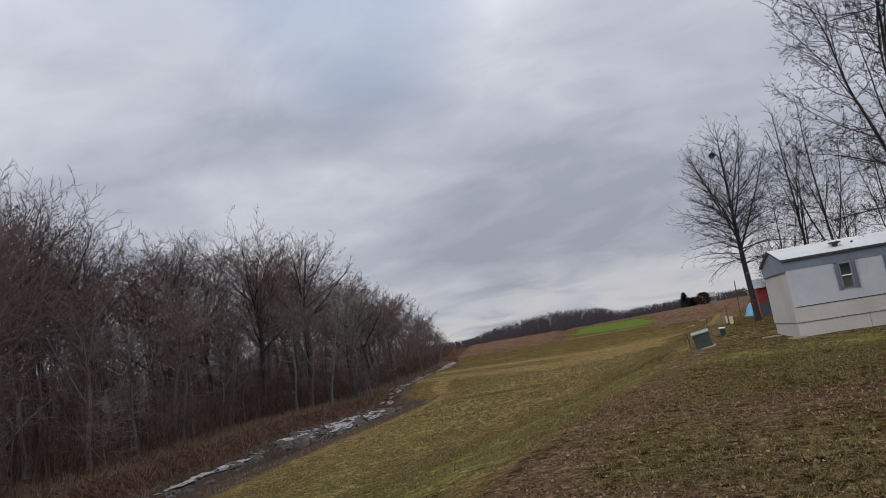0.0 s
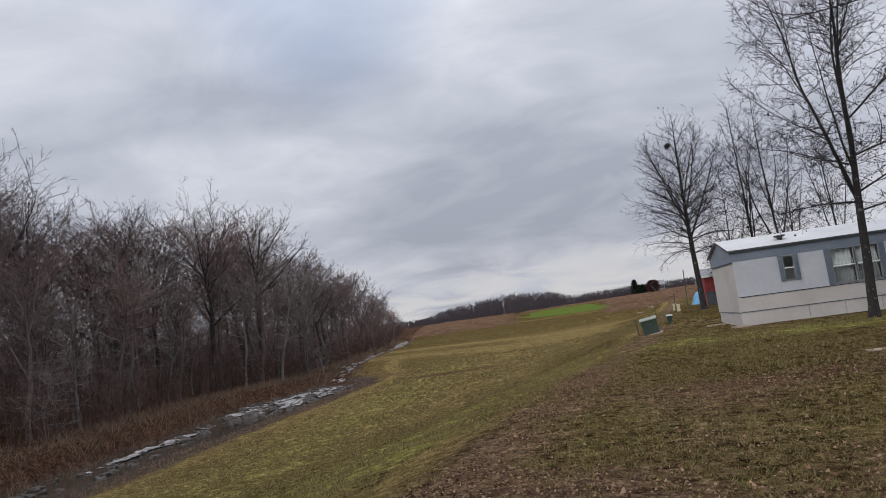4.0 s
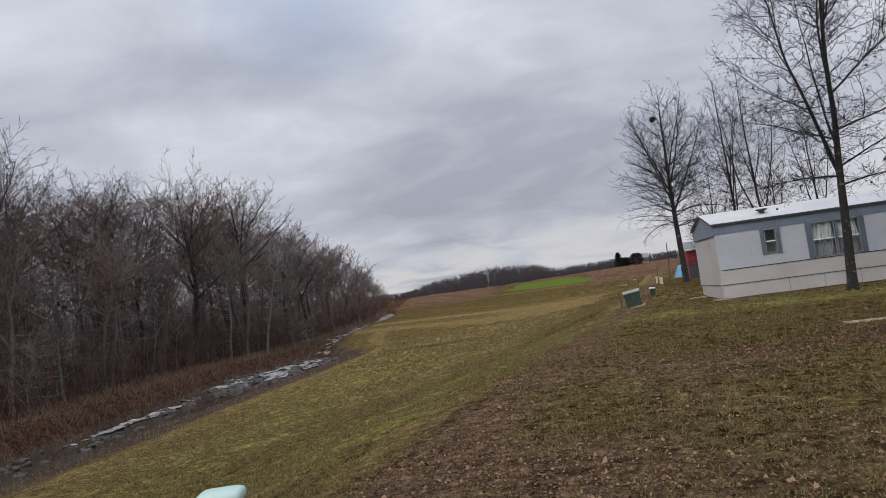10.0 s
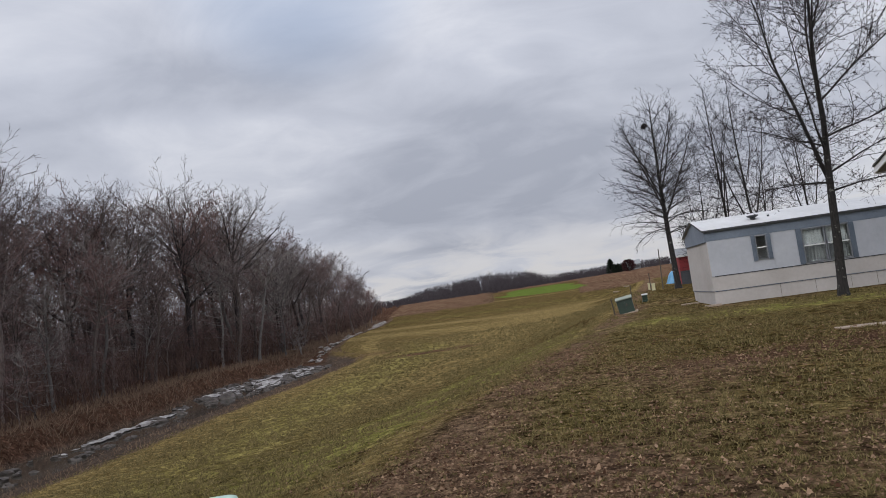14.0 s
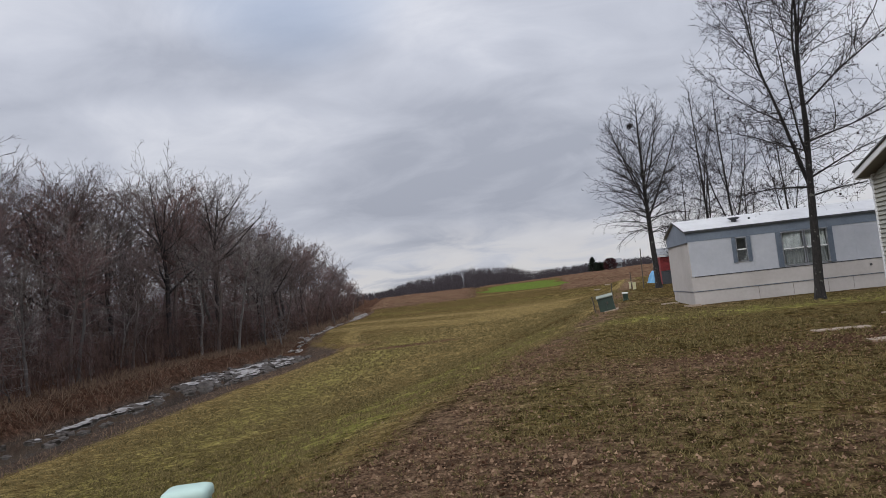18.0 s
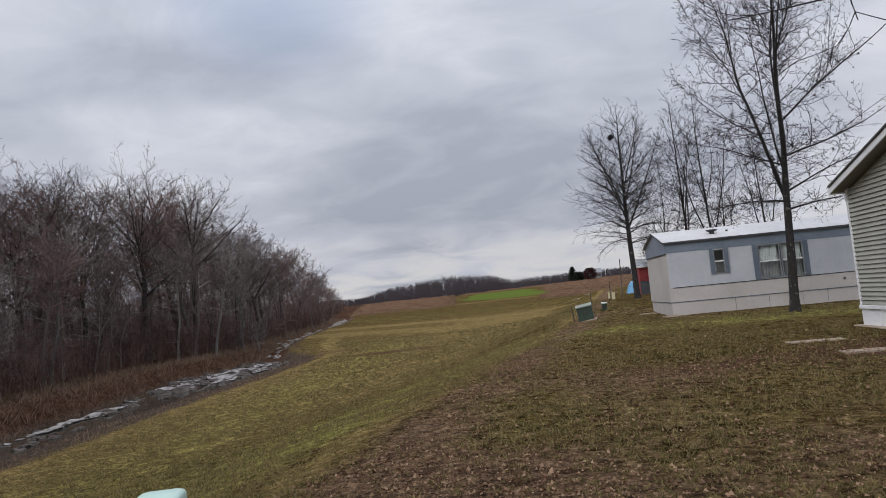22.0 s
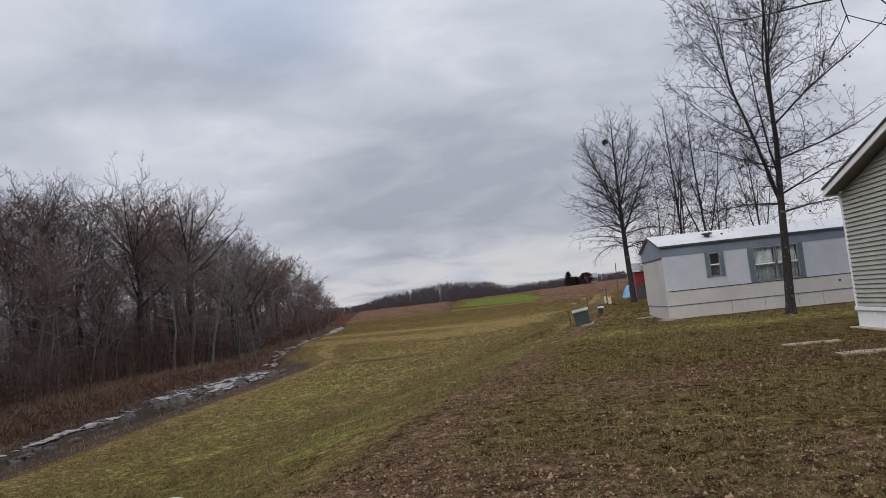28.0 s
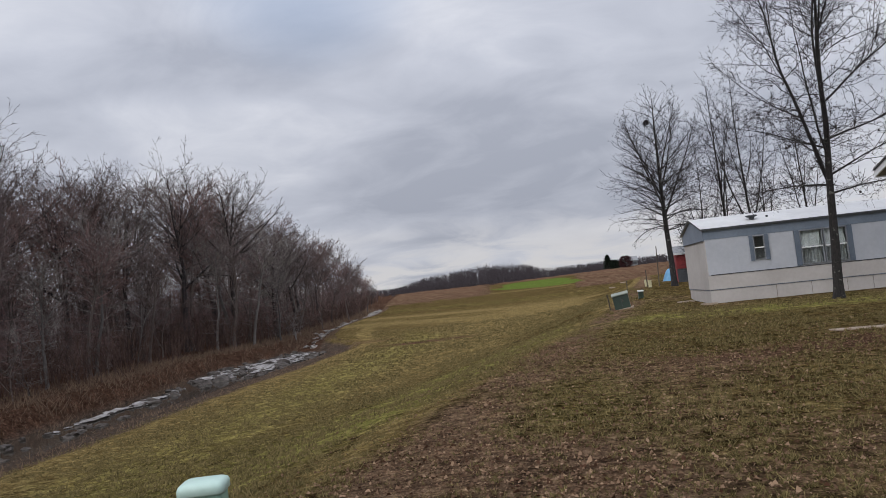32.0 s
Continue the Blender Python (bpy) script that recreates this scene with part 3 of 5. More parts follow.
def yard_trees():
    rnd = random.Random(4)
    fan = [(-1, 0, (-0.005, 0, 1), 12.0, 1, 0.0)]
    for k in range(5):
        a = 1.3 * k + 2.4 * (k % 2)
        fan.append((0, 4.5 + 0.6 * k, (0.36 * math.cos(a), 0.36 * math.sin(a), 1), 6.2 - 0.5 * k, 0.5, 0.02))
    oak = Bare(11, 12.9, 0.17, fan, ((0.10, 0.24), (0.2, 0.285), (0.34, 0.275), (0.5, 0.255), (0.66, 0.225), (0.8, 0.175), (0.92, 0.11), (1.0, 0.05)), ((0.2, 26, -0.40), (0.30, 24, -0.24), (0.38, 28, -0.06), (0.5, 32, 0.02), (0.7, 42, 0.04), (0.9, 54, 0.04)), gap=(0.29, 0.29, 0.2), twig=0.0074, fat=0.0072, start=3.3, spurs=1, last=0.24, split=True, low=0.30, crook=(0.02, 0.06, 0.10, 0.13), rise=0.03, cap=3.6)
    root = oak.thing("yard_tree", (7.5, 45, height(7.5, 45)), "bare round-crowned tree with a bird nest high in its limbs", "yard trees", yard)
    root.scale = (1.15, 1.15, 1.0)
    # twigs woven into a ball
    nest = Shape()
    for k in range(260):
        d = Vector((rnd.gauss(0, 1), rnd.gauss(0, 1), rnd.gauss(0, 0.75))).normalized()
        p = d * rnd.uniform(0.10, 0.21)
        q = p + turned(d, 1.5, rnd.uniform(0, 6.28)) * rnd.uniform(0.10, 0.2)
        nest.tube([p, (p + q) / 2 + d * 0.015, q], [0.013, 0.013, 0.006], 3, cap=False)
    ob = tagged(new("bird_nest", nest.mesh("bird_nest", M_TWIG_YARD, fix=False)), "dark ball of twigs lodged high in a bare tree", "nest")
    ob.matrix_world = pose(6.95, 45, 10.98) @ Matrix.Diagonal((0.8, 0.8, 0.8, 1))
    stems = [(-1, 0, (0.012, 0, 1), 14.2, 1, 0.02), (0, 4.1, (-0.19, 0.05, 1), 10.0, 0.66, 0.05), (0, 4.9, (-0.30, -0.3, 1), 6.0, 0.42, 0.03), (0, 6.6, (0.78, -0.1, 0.62), 6.8, 0.50, 0.045), (0, 5.6, (0.90, 0.1, 0.34), 4.2, 0.42, 0.02), (0, 4.2, (0.85, -0.3, 0.42), 2.9, 0.36, -0.02), (0, 3.7, (0.92, 0.2, 0.30), 2.6, 0.34, -0.08), (0, 3.9, (-0.95, 0.1, 0.18), 2.6, 0.34, -0.06), (0, 5.3, (-0.8, 0.5, 0.5), 3.2, 0.36, 0.0)]
    stems += [(0, 7.2, (-0.16, 0.1, 1), 7.5, 0.6, 0.01), (0, 7.6, (0.14, -0.15, 1), 7.0, 0.6, 0.01), (0, 8.4, (0.25, 0.3, 1), 5.5, 0.55, 0.01), (1, 4.0, (-0.36, -0.2, 0.9), 4.2, 0.55, 0.03), (1, 2.4, (-0.75, 0.2, 0.5), 3.4, 0.40, 0.03), (1, 5.5, (0.12, 0.2, 1), 4.0, 0.6, 0.0), (3, 2.2, (0.3, 0.2, 0.8), 3.6, 0.55, 0.0), (4, 1.8, (0.7, -0.2, 0.6), 2.0, 0.6, -0.02)]
    gum = Bare(23, 15.8, 0.165, stems, ((0.16, 0.16), (0.26, 0.21), (0.45, 0.20), (0.62, 0.185), (0.8, 0.15), (1.0, 0.07)), ((0.22, 4, -0.08), (0.35, 18, 0.0), (0.5, 34, 0.02), (0.75, 46, 0.03), (1.0, 58, 0.02)), gap=(0.23, 0.21, 0.15), share=(0.42, 0.42), crook=(0.04, 0.13, 0.2, 0.22), twig=0.0066, fat=0.0050, start=3.6, spurs=2, last=0.11, split=True, fan=(0.7, 1.15), cap=2.3, taper=1.3)
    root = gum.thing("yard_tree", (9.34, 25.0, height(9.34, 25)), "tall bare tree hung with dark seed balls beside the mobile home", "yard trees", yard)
    balls = Shape()
    ico = bmesh.new()
    bmesh.ops.create_icosphere(ico, subdivisions=1, radius=1.0)
    verts, faces = [tuple(v.co) for v in ico.verts], [tuple(v.index for v in f.verts) for f in ico.faces]
    ico.free()
    for p in rnd.sample(gum.tips, min(1900, len(gum.tips))):
        r = rnd.choice((0.012, 0.014, 0.016, 0.018, 0.02, 0.022, 0.026)) if rnd.random() < 0.985 else 0.042
        balls.add([(p.x + r * v[0], p.y + r * v[1], p.z - r + r * v[2]) for v in verts], faces)
    tagged(part("seed_ball", balls, M_TWIG_YARD, root, "small dark hanging seed balls", fix=False), kind="stuff")
    vase = [(-1, 0, (-0.04, 0, 1), 11.0, 1, 0.0), (0, 2.2, (-0.17, 0.1, 1), 8.0, 0.7, 0.01), (0, 2.9, (0.17, -0.1, 1), 7.2, 0.65, 0.01), (0, 4.8, (-0.26, -0.2, 1), 4.6, 0.55, 0.03), (0, 5.2, (0.28, 0.25, 1), 4.4, 0.55, 0.03), (1, 3.0, (-0.28, -0.1, 1), 3.6, 0.55, 0.03)]
    back = Bare(41, 12.0, 0.10, vase, ((0.10, 0.13), (0.3, 0.20), (0.55, 0.19), (0.8, 0.13), (1.0, 0.05)), ((0.15, 10, 0.0), (0.4, 28, 0.02), (0.7, 42, 0.03), (1.0, 60, 0.0)), gap=(0.31, 0.30, 0.22), share=(0.45, 0.45), crook=(0.04, 0.12, 0.17, 0.2), twig=0.0076, fat=0.0048, start=1.6, spurs=2, last=0.15, split=True, fan=(0.6, 1.1), cap=2.4, taper=1.2)
    b1 = back.thing("yard_tree", (12.6, 45.0, height(12.6, 45)), "slender bare tree behind the mobile home", "yard trees", yard)
    b1.scale = (1.14, 1.14, 1.14)
    for x, y, s, turn in ((11.3, 46.5, 1.0, 70), (10.2, 48.5, 0.70, 150), (14.0, 48.0, 0.72, 200), (16.2, 46, 0.85, 20), (9.6, 51.0, 0.44, 260)):
        copy_thing(b1, pose(x, y, height(x, y), 0, 0, turn) @ Matrix.Diagonal((s, s, s, 1)))
    # a tree beside the near house, of which only one limb reaches into view
    arm = [(-1, 0, (0, 0, 1), 8.6, 1, 0.0), (0, 4.3, (-0.92, 0.33, 0.20), 5.7, 0.28, -0.030), (1, 4.75, (0.12, -0.05, -1.0), 0.30, 0.7, 0.2), (2, 0.9, (0.7, -0.1, -0.45), 0.55, 0.8, 0.25), (1, 4.45, (0.5, 0.1, -0.6), 0.45, 0.6, 0.5), (1, 5.0, (-0.4, 0.2, 0.5), 0.5, 0.6, 0.0), (0, 5.5, (0.5, -0.5, 1), 3.0, 0.5, 0), (0, 5.0, (0.6, 0.5, 1), 3.4, 0.5, 0)]
    over = Bare(61, 9.0, 0.15, arm, ((0.6, 0.14), (0.8, 0.15), (1.0, 0.06)), ((0.5, 20, 0.0), (1.0, 50, 0.0)), gap=(0.42, 0.4, 0.3), share=(0.4, 0.4), crook=(0.04, 0.15, 0.2, 0.2), twig=0.0055, fat=0.005, start=5.2, spurs=1, last=0.14, split=True)
    over.thing("yard_tree", (8.2, 6.6, height(8.2, 6.6)), "bare tree with a long limb reaching over the lawn", "yard trees", yard)


yard_trees()


# ---- woods ----
def skyline(x, y):
    """Greatest height of the tree tops over the eye, for a tree at this place."""
    far = math.hypot(x, y)
    return far * float(ip(math.degrees(math.atan2(-x, y)), (4, 0.03), (13.8, 0.022), (15.2, 0.048), (17, 0.073), (19.7, 0.118), (21.8, 0.131), (23.8, 0.157), (25.6, 0.202), (28.7, 0.240), (30.2, 0.235), (32, 0.222), (34.6, 0.222), (36.6, 0.232), (38.9, 0.245), (41.5, 0.262), (43.5, 0.319), (46, 0.332), (60, 0.34)))


def forked(rnd, height, low, count, flare):
    """Stems of a woodland tree: a trunk that breaks up into crooked limbs."""
    out = [(-1, 0, (rnd.gauss(0, 0.04), rnd.gauss(0, 0.04), 1), height * rnd.uniform(0.66, 0.78), 1, 0.0)]
    a = rnd.uniform(0, 6.28)
    for k in range(count):
        a += 2.4 + rnd.uniform(-0.4, 0.4)
        f = low + (0.72 - low) * k / count
        s = flare * rnd.uniform(0.7, 1.3)
        out.append((0, f * height, (s * math.cos(a), s * math.sin(a), 1), height * (0.84 - f) * rnd.uniform(0.8, 1.05) * math.hypot(1, s * 0.7), 0.62, 0.03))
    return out


def woods():
    rnd = random.Random(77)
    near, far, tall = [], [], {}
    kinds = ("bare grey-brown woodland tree on the creek bank", "pale-barked bare tree leaning over the creek bank", "bare woodland tree with reddish twigs on the creek bank")
    for k in range(7):
        pale = k in (3, 5)
        low = 0.30 + 0.06 * (k % 4)
        t = Bare(100 + k, 9.8, rnd.uniform(0.085, 0.13), forked(rnd, 9.8, low, 4 + k % 3, 0.5 + 0.08 * (k % 4)), ((0.12, 0.15), (0.40, 0.24), (0.62, 0.29), (0.80, 0.27), (0.92, 0.20), (1.0, 0.10)), ((0.12, 2, 0.02), (0.4, 16, 0.05), (0.7, 38, 0.04), (1.0, 58, 0.0)), gap=(0.33, 0.30, 0.19), share=(0.44, 0.46), crook=(0.05, 0.10, 0.13, 0.15), twig=0.0095, fat=0.0058, start=1.3 + 0.5 * (k % 3), spurs=1, last=0.22, fan=(0.5, 0.95), cap=2.6, rise=0.12)
        mats = (M_BARK_PALE if pale else M_BARK_WOODS, M_TWIG_RED if k % 3 == 1 else M_TWIG_PALE if pale else M_TWIG_WOODS)
        y = 27 + 8 * k
        x = float(creek_x(y)) - float(creek_half(y)) - 5.0
        ob = t.thing("woods_tree", (x, y, height(x, y)), kinds[1 if pale else 2 if k % 3 == 1 else 0], "woods along the creek", mats)
        tall[ob] = max(p.z for p in t.tips)
        ob.scale = [min(1.0, (1.6 + skyline(x, y) - height(x, y)) / tall[ob] * 0.8)] * 3
        near.append(ob)
    for k in range(4):
        t = Bare(200 + k, 9.8, rnd.uniform(0.10, 0.15), forked(rnd, 9.8, 0.34, 5, 0.55), ((0.15, 0.15), (0.42, 0.24), (0.64, 0.29), (0.80, 0.27), (0.92, 0.20), (1.0, 0.10)), ((0.12, 5, 0.02), (0.4, 18, 0.04), (0.7, 38, 0.03), (1.0, 58, 0.0)), gap=(0.42, 0.40, 0.27), share=(0.46, 0.5), crook=(0.06, 0.12, 0.15, 0.17), twig=0.0145, fat=0.0062, start=1.6, spurs=1, last=0.36, fan=(0.5, 0.95), cap=2.8, rise=0.12)
        y = 30 + 12 * k
        x = float(creek_x(y)) - 16
        ob = t.thing("woods_tree", (x, y, height(x, y)), "bare woodland tree deep in the woods", "woods along the creek", (M_BARK_WOODS, M_TWIG_RED if k % 2 else M_TWIG_WOODS))
        tall[ob] = max(p.z for p in t.tips)
        far.append(ob)
    y, n = 6.0, 0
    while y < 178 and n < 286:
        rows = 4 if y < 64 else 3 if y < 100 else 2
        for row in range(rows):
            yy = y + rnd.uniform(-1.2, 1.2)
            x = float(creek_x(yy)) - float(creek_half(yy)) - float(ip(yy, (48, 3.8), (60, 1.6))) - row * 4.6 - rnd.uniform(0, 4.2)
            z = height(x, yy)
            pool = near if row < 2 and y < 85 else far
            ob = pool[rnd.randrange(len(pool))]
            if y < 24 and ob in (near[3], near[5]):
                ob = near[2]
            want = 1.6 + skyline(x, yy) * rnd.choice((0.60, 0.72, 0.84, 0.92, 1.0)) - z
            s = min(want, rnd.uniform(13.5, 18)) / tall[ob] * (0.85 if row == 0 else 1)
            m = pose(x, yy, z - 0.05, rnd.gauss(0, 3.0), 2.5 + rnd.gauss(0, 4), rnd.uniform(0, 360)) @ Matrix.Diagonal((s, s, s, 1))
            c = copy_thing(ob, m)
            c.matrix_basis = m
            n += 1
        y += 3.1 + 0.014 * y
    # taller oaks that stand out of the rest
    bigs = []
    for k in range(2):
        t = Bare(400 + k, 10.0, 0.16, forked(rnd, 10, 0.30 + 0.08 * k, 8, 0.62), ((0.30, 0.24), (0.5, 0.33), (0.66, 0.37), (0.82, 0.33), (0.93, 0.23), (1.0, 0.12)), ((0.3, 10, 0.04), (0.6, 32, 0.03), (1.0, 56, 0.0)), gap=(0.42, 0.33, 0.23), share=(0.48, 0.46), crook=(0.06, 0.11, 0.14, 0.15), twig=0.0088, fat=0.0105, start=3.4, spurs=1, last=0.16, fan=(0.5, 0.95), split=True, cap=2.6, rise=0.10)
        bigs.append([t, max(p.z for p in t.tips), None])
    for i, (x, yy, k, turn) in enumerate(((-29.5, 53.0, 1.0, 0), (-27.5, 57.5, 1.0, 100), (-33, 43.5, 0.98, 200), (-34.5, 39.5, 0.98, 300), (-38, 37, 0.88, 40), (-36.5, 50, 0.97, 150), (-27.5, 66, 0.98, 250), (-29, 76, 0.98, 20), (-31, 47.5, 0.95, 170), (-40, 41.5, 0.82, 60), (-34, 34.5, 0.96, 110), (-31.5, 84, 1.0, 310), (-33, 95, 1.0, 200), (-31, 61, 0.94, 340))):
        pick = bigs[i % 2]
        z = height(x, yy)
        k = (1.6 + skyline(x, yy) * k * 1.02 - z) / pick[1]
        m = pose(x, yy, z - 0.05, 0, 2, turn) @ Matrix.Diagonal((k, k, k, 1))
        if pick[2] is None:
            pick[2] = pick[0].thing("tall_oak", (x, yy, z), "tall spreading bare oak standing over the woods", "tall oaks", (M_BARK_OAK, M_TWIG_OAK))
            pick[2].matrix_basis = m
        else:
            copy_thing(pick[2], m).matrix_basis = m
    # saplings and low spreading trees along the edge
    kinds = []
    for k in range(3):
        pale = k == 1
        t = Bare(300 + k, 4.6, 0.045, forked(rnd, 4.6, 0.15, 3, 0.8), ((0.05, 0.22), (0.4, 0.42), (0.75, 0.36), (1.0, 0.12)), ((0.05, 8, 0.0), (0.5, 12, 0.02), (1.0, 45, 0.0)), gap=(0.30, 0.34, 0.25), share=(0.45, 0.5), crook=(0.09, 0.13, 0.18, 0.2), twig=0.0085, fat=0.006, start=0.5, spurs=1, last=0.3)
        kinds.append([t, None, "low pale tree with level limbs at the edge of the woods" if pale else "thin leafless sapling at the edge of the woods", (M_BARK_PALE, M_TWIG_PALE) if pale else (M_BARK_WOODS, M_TWIG_RED)])
    for i in range(120):
        yy = 8 + 120 * rnd.random() ** 1.3
        x = float(creek_x(yy)) - float(creek_half(yy)) - float(ip(yy, (48, 2.6), (60, 0.9))) - rnd.uniform(0, 14)
        s = rnd.uniform(0.6, 1.5)
        pick = kinds[rnd.choice((0, 0, 1, 2))]
        m = pose(x, yy, height(x, yy) - 0.05, rnd.gauss(0, 6), 5 + rnd.gauss(0, 7), rnd.uniform(0, 360)) @ Matrix.Diagonal((s, s, s, 1))
        if pick[1] is None:
            pick[1] = pick[0].thing("sapling", (x, yy, height(x, yy)), pick[2], "saplings at the woods edge", pick[3])
        else:
            copy_thing(pick[1], m)


woods()


def undergrowth():
    rng = np.random.RandomState(9)
    n = 7000
    y = 4 + 170 * rng.rand(n) ** 1.5
    d = 2.6 + 26 * rng.rand(n) ** 1.3
    x = creek_x(y) - creek_half(y) - d
    base = np.stack([x, y, plain_height(x, y) - 0.1], 1)
    long = (0.8 + 2.6 * rng.rand(n)) * np.minimum(1, 0.45 + d / 8)
    tip = leaning(rng, base, long, 0.4)
    b, t, r = [base], [tip], [0.012 + 0.00018 * y]
    for k in range(5):
        p = base + (tip - base) * (0.2 + 0.65 * rng.rand(n))[:, None]
        b.append(p)
        t.append(leaning(rng, p, long * (0.25 + 0.3 * rng.rand(n)), 1.2))
        r.append(0.008 + 0.00018 * y)
    tagged(new("undergrowth", spikes("undergrowth", np.concatenate(b), np.concatenate(t), np.concatenate(r), M_BRUSH)), "tangled dark reddish-brown brush under the trees", "undergrowth", kind="stuff")
    # thin stems deep in the woods
    n = 7600
    y = 6 + 165 * rng.rand(n) ** 1.35
    d = 8 + 46 * rng.rand(n)
    x = creek_x(y) - creek_half(y) - d
    base = np.stack([x, y, plain_height(x, y) - 0.1], 1)
    long = (4.0 + 6.5 * rng.rand(n)) * ip(y, (60, 1.0), (110, 0.6))
    tip = leaning(rng, base, long, 0.26)
    b, t, r = [base], [tip], [0.022 + 0.03 * rng.rand(n)]
    for k in range(11):
        p = base + (tip - base) * (0.12 + 0.85 * rng.rand(n))[:, None]
        b.append(p)
        t.append(leaning(rng, p, long * (0.12 + 0.22 * rng.rand(n)), 1.5))
        r.append(np.full(n, 0.016))
    tagged(new("thicket", spikes("thicket", np.concatenate(b), np.concatenate(t), np.concatenate(r), M_THICKET)), "dense thicket of thin grey stems deep in the woods", "thicket", kind="stuff")
    # dead weeds on both banks
    n = 34000
    y = 5 + 150 * rng.rand(n) ** 1.7
    left = rng.rand(n) < 0.74
    w = creek_half(y)
    x = creek_x(y) + np.where(left, -w + 0.1 - 5.0 * rng.rand(n) ** 1.1, w + (-0.1 + 4.0 * rng.rand(n) ** 0.9) * ip(y, (46, 1), (60, 0.35)))
    clump = smooth_noise(x, y, 0.9, 14)
    long = np.where(left, 0.14 + 0.42 * rng.rand(n), 0.06 + 0.22 * rng.rand(n)) * (0.35 + 1.2 * clump ** 1.5)
    base = np.stack([x, y, plain_height(x, y) - 0.04], 1)
    tagged(new("bank_grass", spikes("bank_grass", base, leaning(rng, base, long, 1.4), 0.011 + 0.0003 * y, M_DRY)), "dead brown grass and weeds on the creek banks", "dry grass", kind="stuff")
    # tall dead grass over the mounds and rough fields far off
    n = 30000
    y = 108 + 190 * rng.rand(n) ** 1.3
    x = y * (-0.30 + 0.55 * rng.rand(n))
    mask = ground_masks(x, y)[1][:, 2] * (x > creek_x(y) + 1)
    keep = mask > 0.4
    x, y = x[keep], y[keep]
    base = np.stack([x, y, plain_height(x, y) + 0.15], 1)
    long = (0.10 + 0.28 * rng.rand(len(x))) * (0.3 + smooth_noise(x, y, 6, 15))
    tagged(new("rough_grass", spikes("rough_grass", base, leaning(rng, base, long, 0.7), 0.05 + 0.0003 * y, M_ROUGH)), "tall dead pinkish-brown grass on the rough fields", "dry grass", kind="stuff")


# paler thicket stems stand in for bright slivers of sky between the trunks
M_THICKET = varied("thicket_stem", (0.040, 0.029, 0.027), (0.23, 0.175, 0.165), pale=0.35)
M_BRUSH = varied("brush_stem", (0.030, 0.019, 0.016), (0.130, 0.086, 0.070))
M_DRY = varied("dead_weed", (0.052, 0.034, 0.024), (0.22, 0.152, 0.105))
M_ROUGH = varied("rough_field_grass", (0.045, 0.026, 0.017), (0.20, 0.135, 0.084))
undergrowth()


def hill_woods():
    """The wooded hills far behind the fields."""
    rng = np.random.RandomState(31)
    n = 5200
    az = np.radians(-30 + 68 * rng.rand(n))
    first = ip(np.degrees(az), (-1.5, 300), (1.5, 262), (5, 222), (14, 200))
    y = first + (430 - first) * rng.rand(n) ** 1.2
    x = -y * np.tan(az)
    top = ip(np.degrees(az), (-40, 0.030), (-8, 0.026), (-4, 0.026), (-1.2, 0.024), (0.6, 0.025), (2, 0.035), (5.2, 0.041), (8, 0.034), (10.4, 0.029), (12.7, 0.017), (20, 0.02), (40, 0.02))
    z = plain_height(x, y) - 0.3
    h = np.maximum(2.5, (1.6 + top * np.hypot(x, y) - z) * (0.74 + 0.27 * rng.rand(n)) * np.where(y > first + 35, 1, 0.75))
    base = np.stack([x, y, z], 1)
    b, t, r = [base], [leaning(rng, base, h * 0.72, 0.06)], [np.full(n, 0.13)]
    for k in range(20):
        f = 0.80 * rng.rand(n) ** 0.9
        p = base + np.stack([(rng.rand(n) - 0.5) * h * 0.35 * (1.1 - f), (rng.rand(n) - 0.5) * h * 0.3, h * f], 1)
        b.append(p)
        t.append(leaning(rng, p, h * (0.12 + 0.2 * rng.rand(n)) * (1.15 - 0.6 * f), 1.3))
        r.append(np.full(n, 0.085))
    tagged(new("far_woods", spikes("far_woods", np.concatenate(b), np.concatenate(t), np.concatenate(r), M_FAR)), "leafless woods toned grey for haze on the low hills behind the fields", "woods", kind="stuff")


# bluish grey cast of the twigs is distance haze put into the colour
M_FAR = varied("hazed_far_twig", (0.034, 0.029, 0.031), (0.084, 0.072, 0.076))
hill_woods()


# ---- mobile home ----
M_WHITE = speckled("white_siding", (0.405, 0.42, 0.46), (0.485, 0.50, 0.54), 0.8, 0.5, bump=0.03)
M_SKIRT = speckled("white_skirting", (0.40, 0.37, 0.35), (0.49, 0.46, 0.44), 0.9, 0.6, bump=0.05)
M_BLUE = speckled("slate_blue_metal", (0.125, 0.155, 0.20), (0.185, 0.22, 0.275), 1.1, 0.5, bump=0.03)
M_SHUTTER = speckled("slate_blue_shutter", (0.10, 0.128, 0.17), (0.155, 0.185, 0.23), 1.5, 0.6, bump=0.05)
M_ROOF = speckled("white_roof_coating", (0.42, 0.42, 0.42), (0.54, 0.54, 0.54), 0.6, 0.7, bump=0.12)
M_TRIM_DARK = speckled("dark_trim", (0.03, 0.032, 0.036), (0.07, 0.072, 0.078), 2, 0.6)
M_VINYL = speckled("white_vinyl", (0.70, 0.71, 0.72), (0.82, 0.82, 0.82), 2, 0.4, bump=0.03)
M_FRAME = speckled("grey_window_frame", (0.17, 0.18, 0.20), (0.26, 0.27, 0.29), 2, 0.5, bump=0.03)
M_CURTAIN = speckled("grey_white_curtain", (0.42, 0.43, 0.44), (0.66, 0.67, 0.68), 3, 0.9, bump=0.3)
M_SHEER = speckled("grey_sheer_cloth", (0.16, 0.165, 0.17), (0.26, 0.265, 0.27), 3, 0.9, bump=0.2)
